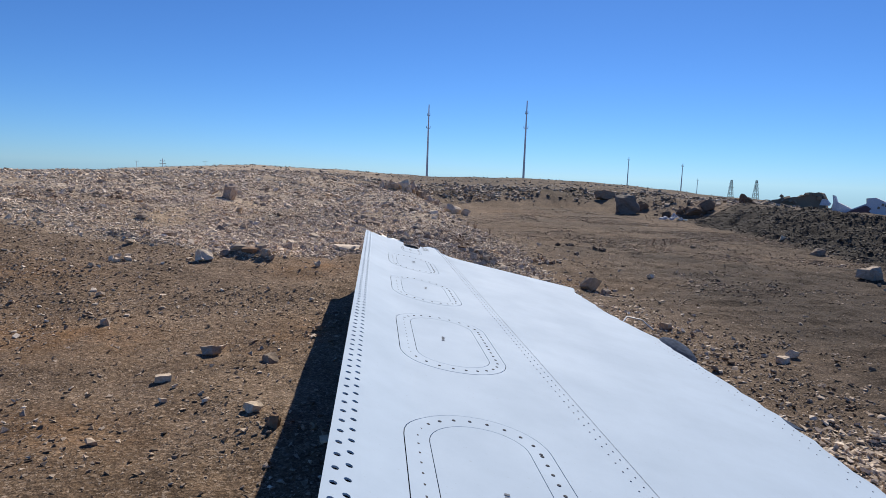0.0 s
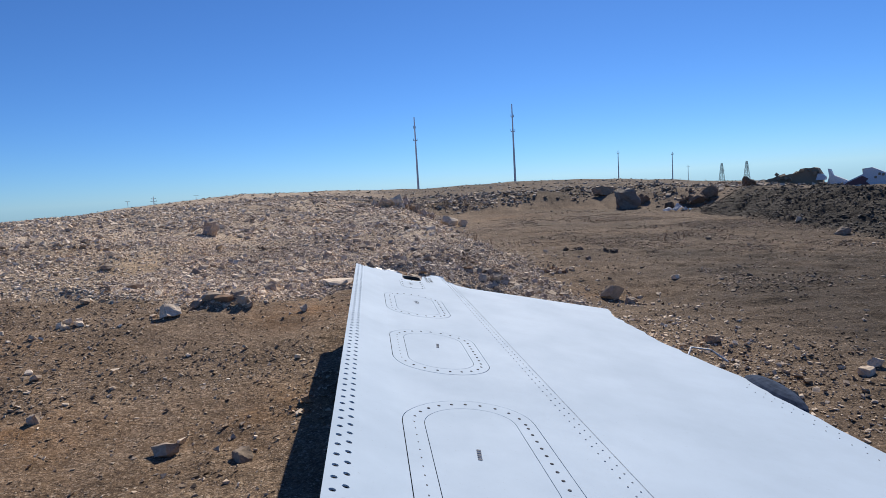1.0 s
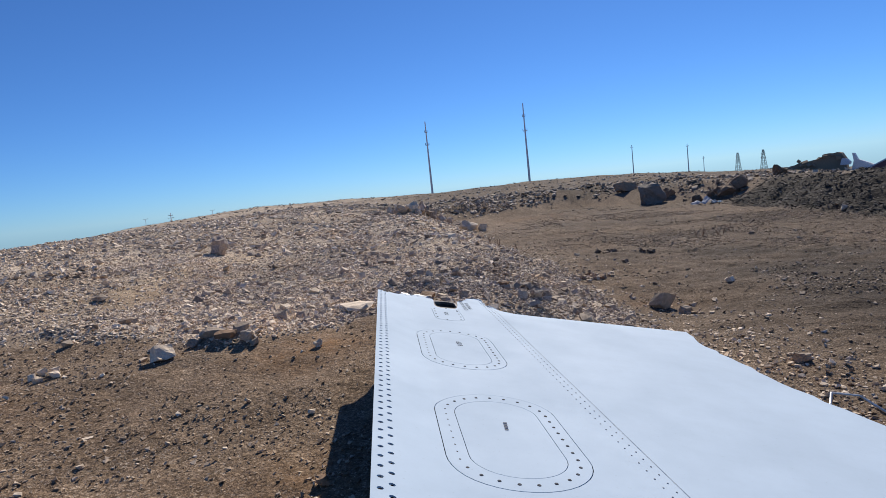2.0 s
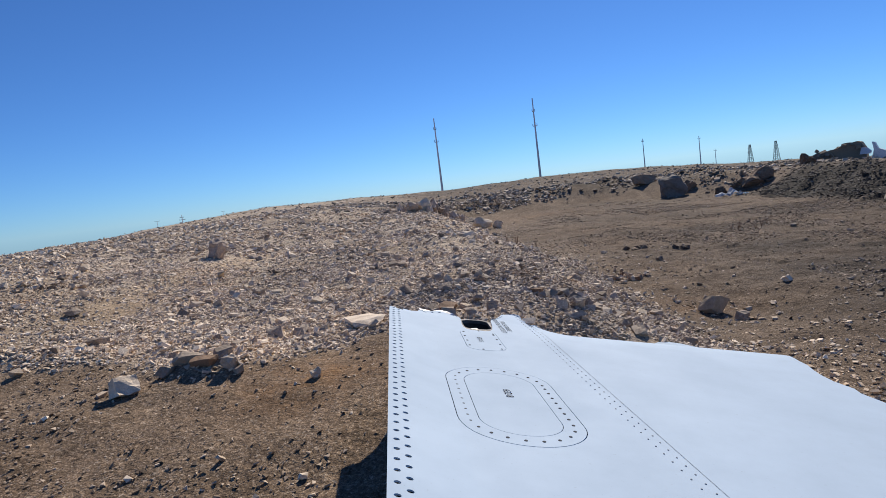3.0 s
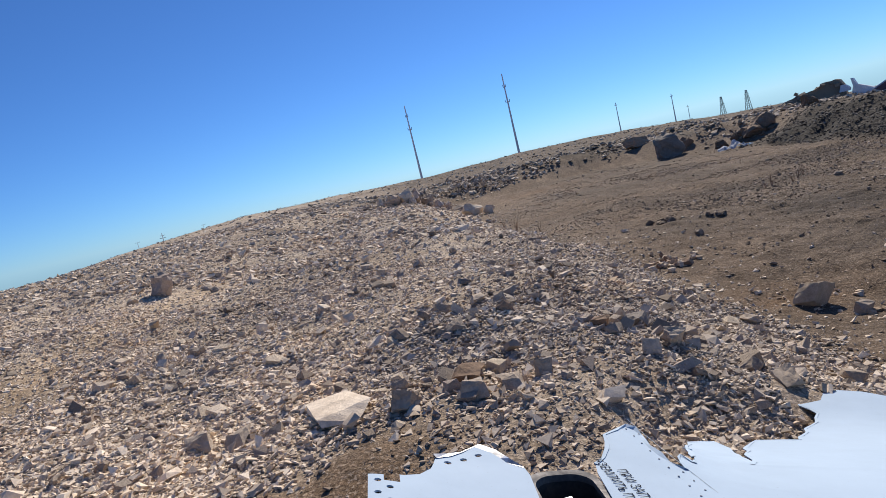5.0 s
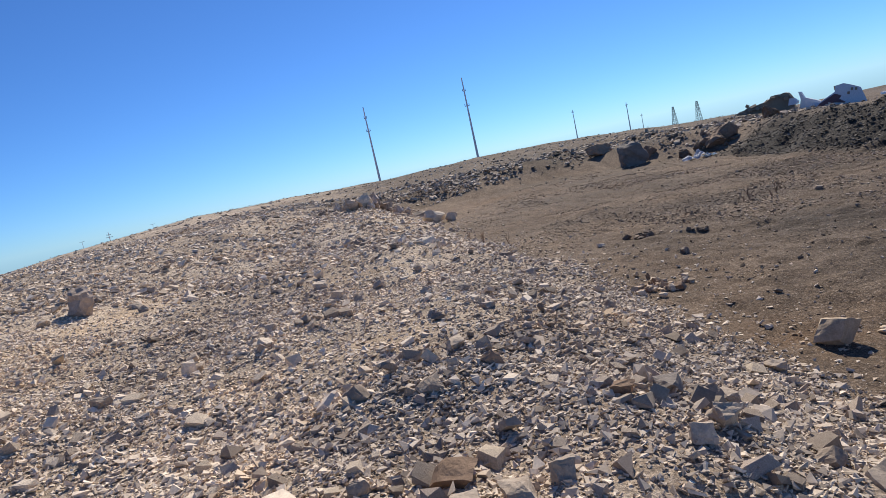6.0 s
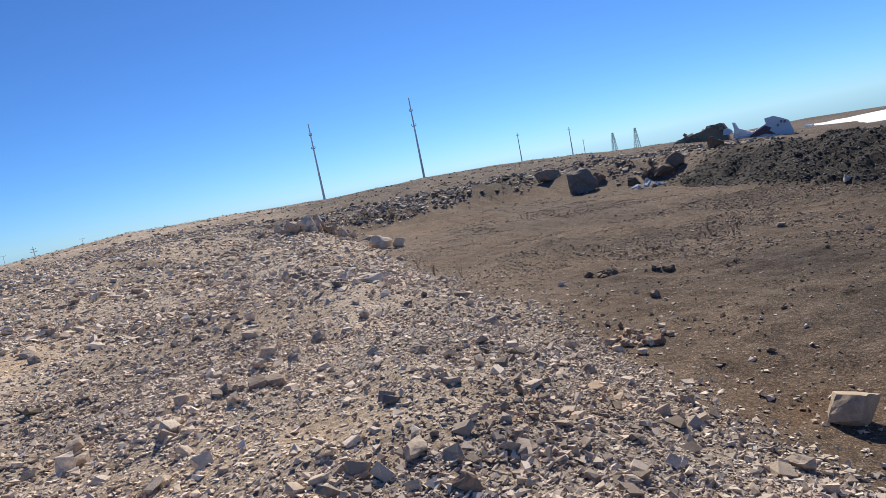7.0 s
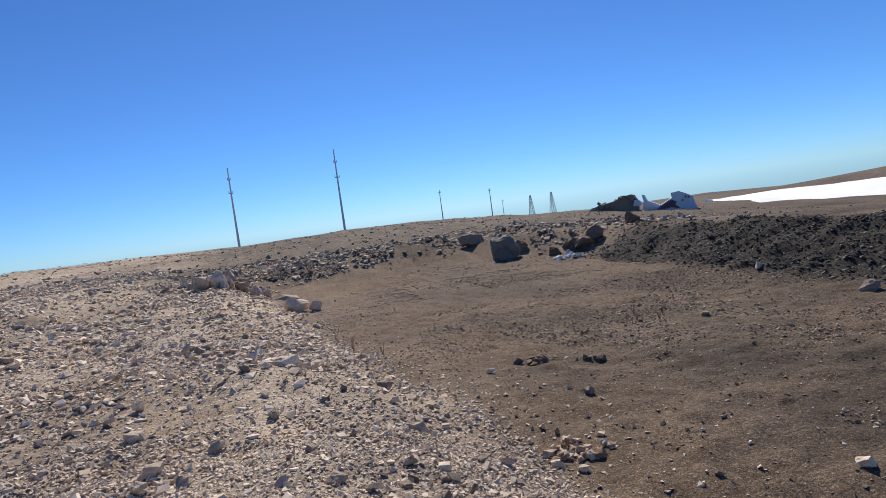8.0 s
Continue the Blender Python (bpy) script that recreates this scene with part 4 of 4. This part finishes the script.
rock(0.46, 4.06, 0.07, 0.055, ROCK, "small grey block in a darker stone heap", 32)
rock(0.52, 4.36, 0.12, 0.055, DARK_ROCK, "dark greenish rock in the heap", 33, 0.09, 50)
rock(-0.36, 3.93, 0.1, 0.068, ROCK, "grey rock beside the cream slab", 34, 0.08)
rock(-0.38, 4.09, 0.07, 0.052, ROCK, "small grey rock beside the cream slab", 35)
rock(1.79, 5.46, 0.2, 0.16, TAN_ROCK, "large blocky tan rock at the pit's edge", 44, 0.2, 25, 0, jitter=0.38, tip_most=0.45, rough=0.5, sink=0.12)
rock(1.88, 5.17, 0.1, 0.085, ROCK, "smaller tan rock beside a large block", 37, 0.1, jitter=0.3, rough=0.6)
rock(-2.85, 7.9, 0.235, 0.28, GREY_BOULDER, "upright boulder standing on the mound", 38, 0.2, 15, 8)
rock(0.5, 15.1, 0.55, 0.36, PALE_ROCK, "large pale rock at the pit's corner", 39, 0.42, 0, 20, False)
rock(0.8, 14.9, 0.26, 0.2, PALE_ROCK, "smaller pale rock beside a large pale one", 40)
rock(0.37, 17.4, 0.58, 0.16, ROCK, "flat pale rock behind a larger one", 41, 0.4)
crag = random.Random(21)
for k in range(24):
    w = crag.uniform(0.16, 0.42)
    rock(-0.95 + crag.gauss(0, 0.3), 18.0 + crag.gauss(0, 0.35), w, w * crag.uniform(0.6, 1.15), (ROCK, GREY_BOULDER, PALE_ROCK)[k % 3], "jagged boulder in a rocky outcrop on the mound", 500 + k, w * 0.7, 33 * k, 3, group="rocky outcrop", sink=0.1)
rock(0.03, 8.73, 0.2, 0.09, PALE_ROCK, "whitish rock in dark rubble", 60, 0.16)
heap = random.Random(12)
for k in range(12):
    rock(0.03 + heap.gauss(0, 0.1), 8.68 + heap.gauss(0, 0.13), heap.uniform(0.05, 0.15), heap.uniform(0.03, 0.08), PALE_ROCK, "whitish fragment of a crumbled rock in dark rubble", 450 + k, spin=heap.uniform(0, 180), group="crumbled white rock")
rock(-1.33, 5.74, 0.09, 0.1, PALE_ROCK, "bright upright stone on scree", 61, 0.045, 20, 0, jitter=0.2, tip_most=0.25, rough=0.5)
pick = random.Random(8)
for k in range(40):
    rock(1.51 + pick.gauss(0, 0.11), 6.82 + pick.gauss(0, 0.11), pick.uniform(0.03, 0.085), pick.uniform(0.02, 0.055), YELLOW_ROCK if k % 4 else BROWN_ROCK, "ochre chip in a small pile of broken stone", 400 + k, spin=pick.uniform(0, 180), group="ochre chips")
for k in range(16):
    rock(1.9 + pick.gauss(0, 0.16), 5.35 + pick.gauss(0, 0.2), pick.uniform(0.03, 0.07), pick.uniform(0.012, 0.03), YELLOW_ROCK, "ochre chip scattered beside a large block", 90 + k, spin=pick.uniform(0, 180), group="ochre chips")
for k in range(9):
    rock(2.22 + pick.gauss(0, 0.07), 8.82 + pick.gauss(0, 0.05), pick.uniform(0.05, 0.12), pick.uniform(0.03, 0.07), DARK_CLOD, "dark crumbly clod in a clump on the pit floor", 300 + k, spin=pick.uniform(0, 180), group="dark clods")
for k in range(5):
    rock(2.67 + pick.gauss(0, 0.05), 8.48 + pick.gauss(0, 0.04), pick.uniform(0.04, 0.08), pick.uniform(0.02, 0.05), DARK_CLOD, "small dark clod on the pit floor", 320 + k, spin=pick.uniform(0, 180), group="dark clods")
rock(2.13, 7.7, 0.09, 0.055, ROCK, "grey stone on the pit floor", 112)
rock(1.76, 8.75, 0.085, 0.042, PALE_ROCK, "small white stone on the pit floor", 113)
rock(2.57, 5.87, 0.085, 0.048, PALE_ROCK, "small white stone on the pit floor", 114)
rock(4.35, 9.1, 0.1, 0.045, ROCK, "pale flat stone on the pit floor", 115)
rock(6.02, 18.55, 1.0, 0.8, DARK_ROCK, "large blackish boulder at the pit's back edge", 116, 0.8, 20, 60, False, sink=0.22, rough=1.4)
rock(6.55, 18.8, 0.5, 0.34, BROWN_ROCK, "brown rock beside a blackish boulder", 126, 0.45, 20, 8, sink=0.25)
rock(5.75, 20.2, 0.65, 0.36, BROWN_ROCK, "tan rock behind a blackish boulder", 117, 0.5)
heap = random.Random(31)
for k in range(16):
    w = 0.75 if k < 2 else heap.uniform(0.2, 0.5)
    rock(8.0 + heap.gauss(0, 0.42), 17.75 + heap.gauss(0, 0.22), w, w * heap.uniform(0.45, 0.7), EARTH, "crumbling dark brown clod in an earthy heap", 130 + k, w * 0.85, 25 * k, 26, False, group="brown earth heap", sink=0.25, rough=1.8)
rock(6.2, 8.7, 0.2, 0.14, ROCK, "pale rounded rock at the bank's foot", 119, 0.18)
rock(6.82, 10.9, 0.13, 0.11, PALE_ROCK, "small white stone on the dark bank", 120)
rock(5.32, 6.25, 0.3, 0.19, ROCK, "grey tan rock at the bank's foot", 121, 0.24)
rock(2.36, 2.72, 0.1, 0.06, PALE_ROCK, "pale stone in a small group on the pit floor", 122)
rock(2.45, 2.8, 0.085, 0.055, PALE_ROCK, "pale stone in a small group on the pit floor", 123)
rock(2.3, 2.85, 0.05, 0.03, PALE_ROCK, "tiny pale stone on the pit floor", 124)
rock(1.9, 3.52, 0.115, 0.066, ROCK, "tan stone near the wing's rear edge", 125)

# many middling rocks on the mound, in a few shapes
shapes = [rock(-1.9 + 0.3 * k, 5.0 + 0.4 * k, 0.1, 0.06, ROCK, "fist-sized angular rock among the scree", 200 + k, 0.08, 40 * k) for k in range(7)]
placed = 0
while placed < 130:
    x, y = pick.uniform(-4.5, 1.4), pick.uniform(3.6, 11)
    if pick.random() > float(on_mound(np.array(x), np.array(y))) or (abs(x + 0.1) < 0.75 and y < 4.3):
        continue
    s = pick.choice((0.45, 0.55, 0.7, 0.8, 1.0, 1.2)) * (1 + 0.05 * max(0, y - 6))
    ob = copy_thing(shapes[placed % 7], Matrix.Identity(4))
    ob.scale = (s, s, s * 0.75)
    ob.location, ob.rotation_euler = (x, y, float(ground(x, y)) + 0.014 * s), (pick.uniform(-0.3, 0.3), pick.uniform(-0.3, 0.3), pick.uniform(0, 6.3))
    placed += 1

# ---------------------------------------------------------------- poles and pylons
def pole(x, y, top, r=0.16, arms=((0.86, 0.5), (0.72, 0.75), (0.6, 0.6)), group="line of poles"):
    foot = float(ground(x, y)) - 0.3
    ob = thing("utility_pole", (x, y, foot), "tall thin grey pole with short crossarms on the rise", "utility pole", group)
    h = top - foot
    bm = bmesh.new()
    rod(bm, (0, 0, 0), (0, 0, h), r, r * 0.4, 10)
    part("shaft", bm, CONCRETE, ob)
    for at, half in arms:
        bm = bmesh.new()
        rod(bm, (-half, 0, h * at), (half, 0, h * at), r * 0.3, r * 0.3, 6)
        rod(bm, (-half, 0, h * at), (-half, 0, h * at + 0.3), r * 0.25, r * 0.2, 6)
        rod(bm, (half, 0, h * at), (half, 0, h * at + 0.3), r * 0.25, r * 0.2, 6)
        part("crossarm", bm, STEEL, ob)
    return ob


def pylon(x, y, top, half):
    foot = float(ground(x, y)) - 0.5
    h = top - foot
    ob = thing("lattice_pylon", (x, y, foot), "distant grey steel lattice pylon on the horizon", "pylon", "distant pylons")
    corners = [(-1, -1), (1, -1), (1, 1), (-1, 1)]
    for cx, cy in corners:
        bm = bmesh.new()
        rod(bm, (cx * half, cy * half, 0), (cx * half * 0.18, cy * half * 0.18, h), 0.16, 0.1, 5)
        part("leg", bm, STEEL, ob)
    levels = [h * k / 7 for k in range(8)]
    for a, b in zip(levels, levels[1:]):
        wa, wb = half * (1 - 0.82 * a / h), half * (1 - 0.82 * b / h)
        bm = bmesh.new()
        for (ax, ay), (bx, by) in zip(corners, corners[1:] + corners[:1]):
            rod(bm, (ax * wa, ay * wa, a), (bx * wb, by * wb, b), 0.07, 0.07, 4)
            rod(bm, (bx * wa, by * wa, a), (ax * wb, ay * wb, b), 0.07, 0.07, 4)
        part("bracing", bm, STEEL, ob)
    for at, arm in ((0.72, half * 0.9), (0.86, half * 0.7)):
        bm = bmesh.new()
        rod(bm, (-arm, 0, h * at), (arm, 0, h * at), 0.12, 0.12, 5)
        part("crossarm", bm, STEEL, ob)
    return ob


pole(-1.85, 86, 10.75, 0.17, ((0.86, 0.16), (0.7, 0.24)))
pole(11.6, 86, 11.75, 0.17, ((0.85, 0.18), (0.68, 0.28)))
pole(53.7, 178.5, 7.9, 0.2, ((0.93, 0.3),))
pole(67.4, 173.6, 6.5, 0.2, ((0.93, 0.3),))
pole(122.6, 297, 3.3, 0.22, ((0.93, 0.6),))
pylon(191, 409, 3.9, 2.0)
pylon(202, 398, 4.2, 2.1)
for x, y, top in ((-131, 269, 1.9), (-105.6, 279.7, 2.75)):
    ob = pole(x, y, top, 0.16, ((0.985, 1.0),), "small far posts")
    tagged(ob, "small far T-shaped post beyond the mound")
ob = pole(-121.6, 273, 3.3, 0.3, ((0.9, 0.9), (0.8, 1.3)), "small far posts")
tagged(ob, "small far post with two crossarms beyond the mound")


# ---------------------------------------------------------------- snow field on the hill
def snow_field():
    bm, rows = bmesh.new(), []
    for i in range(61):
        az = radians(39.3 + i * 0.75)
        r1 = 112 + 122 * min(1, i / 7) ** 0.6 + 3 * math.sin(i * 0.9)
        r0 = r1 - 0.5 - (r1 - 64.5) * min(1, i / 5)
        row = []
        for k in range(13):
            r = r0 + (r1 - r0) * k / 12
            x, y = r * math.sin(az), 2 + r * math.cos(az)
            row.append(bm.verts.new((x, y, float(ground(x, y)) + (0.3 if 0 < k < 12 else -0.3))))
        rows.append(row)
    for p, q in zip(rows, rows[1:]):
        for a in range(12):
            bm.faces.new((p[a], q[a], q[a + 1], p[a + 1]))
    ob = part("snow_field", bm, SNOW)
    bpy.context.view_layer.update()
    return tagged(ob, "long bright patch of old snow on the hillside", "snow", kind="stuff")


snow_field()


# ---------------------------------------------------------------- burnt wreck on the skyline
def slab_of(bm, outline, deep, at=0.0):
    """An upright outline with depth, in the wreck's own axes: along, up."""
    a = [bm.verts.new((u, at - deep / 2, w * 0.82)) for u, w in outline]
    b = [bm.verts.new((u + 0.1, at + deep / 2, w * 0.8)) for u, w in outline]
    bm.faces.new(a), bm.faces.new(b[::-1])
    for i in range(len(a)):
        j = (i + 1) % len(a)
        bm.faces.new((a[j], a[i], b[i], b[j]))
    bmesh.ops.recalc_face_normals(bm, faces=bm.faces[:])


FADED = worn_metal("faded white fuselage skin", (0.8, 0.83, 0.88), 0.6, 0.0)
CHAR = worn_metal("scorched brown metal", (0.36, 0.28, 0.2), 0.9, 0.0)
MAROON = worn_metal("dull maroon of stripe and opening shade", (0.2, 0.12, 0.13), 0.8, 0.0)


def wreck_thing(name, u, label):
    """A thing at u metres along the wreck's line."""
    x, y = 29.2 + 0.817 * u, 53.55 - 0.576 * u
    ob = thing(name, (x, y, float(ground(x, y)) - 0.1), label, "aircraft wreck", "skyline wreckage")
    ob.rotation_euler = (0, 0, math.atan2(-0.576, 0.817))
    return ob


hull = wreck_thing("burnt_hull", 0, "long scorched brown hull section lying on the plain")
bm = bmesh.new()
top = [(0.0, 0.2), (0.2, 0.42), (0.6, 0.5), (0.9, 0.7), (1.4, 0.68), (1.8, 0.82), (2.1, 0.86), (2.3, 1.08), (2.5, 1.05), (2.6, 1.3), (3.0, 1.36), (3.3, 1.32), (3.6, 1.4), (3.85, 1.3), (4.0, 0.95), (4.15, 0.6), (4.2, -0.4)]
slab_of(bm, [(0, -0.4)] + top, 1.6)
part("hull_shell", bm, CHAR, hull)
pick = random.Random(4)
for k in range(12):
    bm = bmesh.new()
    u = pick.uniform(0.2, 4.0)
    box(bm, (pick.uniform(0.1, 0.5), pick.uniform(0.1, 0.4), pick.uniform(0.08, 0.3)), (u, -0.8 + pick.uniform(-0.3, 0.1), np.interp(u, [0, 4], [0.1, 0.6]) + pick.uniform(-0.1, 0.5)), (pick.uniform(-40, 40), pick.uniform(-40, 40), pick.uniform(0, 90)))
    part("hanging_scrap", bm, CHAR, hull)
bm = bmesh.new()
slab_of(bm, [(3.75, 0.1), (3.9, 0.75), (4.2, 0.7), (4.45, 0.35), (4.4, 0.1)], 0.25, -1.0)
part("white_patch", bm, FADED, hull, "pale torn skin patch")

fin = wreck_thing("tail_fin", 4.4, "torn pale blue-grey fin leaning on the wreck")
bm = bmesh.new()
slab_of(bm, [(0.0, -0.3), (0.25, 1.0), (0.15, 1.75), (0.3, 1.72), (0.5, 1.1), (1.1, 0.75), (1.5, 0.5), (1.7, -0.3)], 0.3)
part("fin_skin", bm, FADED, fin)

cabin = wreck_thing("fuselage_section", 5.6, "tilted faded white fuselage section with maroon stripe")
bm = bmesh.new()
slab_of(bm, [(0.0, -0.4), (0.0, 0.2), (0.25, 0.5), (1.35, 1.2), (1.4, 1.72), (1.95, 1.82), (2.5, 1.5), (3.0, 1.15), (3.15, 0.5), (3.25, 0.1), (3.3, -0.4)], 2.0)
part("fuselage_shell", bm, FADED, cabin)
# one maroon slab gives both the stripe and the opening's shade
bm = bmesh.new()
slab_of(bm, [(0.05, 0.18), (0.3, 0.42), (1.3, 1.02), (1.65, 0.75), (1.5, 0.5), (1.9, 0.05), (1.2, 0.25), (0.5, 0.12)], 0.1, -1.03)
part("stripe", bm, MAROON, cabin, "dark maroon stripe and shadowed opening")
for u, w in ((2.45, 0.95), (2.7, 0.9), (2.2, 0.7)):
    bm = bmesh.new()
    box(bm, (0.16, 0.06, 0.2), (u, -1.02, w), (0, 8, 0), 0.02)
    part("window", bm, CHAR, cabin, "dark empty window")
bm = bmesh.new()
rod(bm, (1.5, -0.6, 1.1), (1.45, -0.6, 1.42), 0.16, 0.13, 10)
part("roof_fitting", bm, CHAR, cabin)

hoop = thing("bent_hoop", (23.4, 43.2, float(ground(23.4, 43.2)) - 0.1), "thin pale bent hoop standing on the plain", "scrap metal")
bm = bmesh.new()
last = None
for k in range(15):
    a = math.pi * k / 14
    p = (-0.42 * math.cos(a), 0.1 * math.sin(a * 2), 0.42 * math.sin(a) + 0.12)
    if last:
        rod(bm, last, p, 0.028, 0.028, 6)
    last = p
part("tube", bm, STEEL, hoop)

# crumpled sheets at the back of the pit
sheets = thing("crumpled_sheet", (6.72, 16.45, 0.42), "crumpled pale sheet metal scraps on the pit floor", "scrap metal")
for k, (dx, w, h, mat) in enumerate(((-0.18, 0.34, 0.1, FADED), (0.1, 0.3, 0.2, FADED), (0.3, 0.26, 0.08, PAINT))):
    pick, bm = random.Random(30 + k), bmesh.new()
    n = 5
    grid = [[bm.verts.new((dx + w * (i / n - 0.5), 0.25 * (j / n - 0.5), max(0, h * (1 - abs(i / n - 0.5) * 1.6) * (0.5 + 0.5 * j / n) + pick.uniform(-0.03, 0.03)))) for i in range(n + 1)] for j in range(n + 1)]
    for j in range(n):
        for i in range(n):
            bm.faces.new((grid[j][i], grid[j][i + 1], grid[j + 1][i + 1], grid[j + 1][i]))
    bmesh.ops.solidify(bm, geom=bm.faces[:], thickness=0.004)
    part("scrap_panel", bm, mat, sheets)


# dry weed stalks by the pit's corner
def weed(x, y, h, seed):
    ob = thing("dry_weed", (x, y, float(ground(x, y))), "thin dry leafless weed stalks in the soil", "plant", "dry weeds")
    pick, bm = random.Random(seed), bmesh.new()
    for _ in range(5):
        a, lean = pick.uniform(0, 6.3), pick.uniform(0.1, 0.45)
        mid = (math.cos(a) * lean * h * 0.5, math.sin(a) * lean * h * 0.5, h * pick.uniform(0.4, 0.6))
        tip = (mid[0] * 2.2 + pick.uniform(-0.03, 0.03), mid[1] * 2.2, h * pick.uniform(0.7, 1.0))
        rod(bm, (0, 0, -0.02), mid, 0.0028, 0.002, 4)
        rod(bm, mid, tip, 0.002, 0.001, 4)
    part("stalks", bm, BROWN_ROCK, ob)
    return ob


for k, (x, y, h) in enumerate(((1.1, 10.3, 0.17), (0.84, 10.7, 0.19), (0.87, 11.0, 0.15), (0.75, 11.6, 0.16), (0.1, 17.5, 0.38), (3.7, 9.45, 0.1), (3.85, 9.6, 0.12), (4.0, 9.4, 0.11), (4.15, 9.55, 0.13), (4.3, 9.7, 0.1), (3.95, 9.8, 0.12))):
    weed(x, y, h, 60 + k)


# single stones of the scree that the walk passes nearest, as pieces of the ground
def stone_meshes(mats, seed=41):
    pick, out = random.Random(seed), []
    for k in range(18):
        bm = bmesh.new()
        flat = pick.uniform(0.4, 0.75)
        for v in block(pick, 8 if k % 3 else 6, 0.55):
            bm.verts.new((v.x, v.y * pick.uniform(0.6, 1.0), v.z * flat))
        bmesh.ops.convex_hull(bm, input=bm.verts)
        bmesh.ops.delete(bm, geom=[v for v in bm.verts if not v.link_faces], context="VERTS")
        me = bpy.data.meshes.new("stone")
        bm.to_mesh(me)
        bm.free()
        me.materials.append(mats[k % len(mats)])
        out.append(me)
    return out


STONES = stone_meshes((GREY_BOULDER, ROCK, PALE_ROCK))
pick, laid = random.Random(77), 0
while laid < 300:
    x, y = pick.uniform(-1.9, 1.7), pick.uniform(3.75, 6.2)
    if pick.random() > float(on_mound(np.array(x), np.array(y))):
        continue
    size = 0.016 + 0.03 * pick.random() ** 2
    ob = new("stone", STONES[laid % 18])
    ob.location, ob.scale = (x, y, float(ground(x, y)) + 0.2 * size), (size, size, size)
    ob.rotation_euler = (pick.gauss(0, 0.35), pick.gauss(0, 0.35), pick.uniform(0, 6.3))
    ob.parent = GROUND_SHEET
    laid += 1
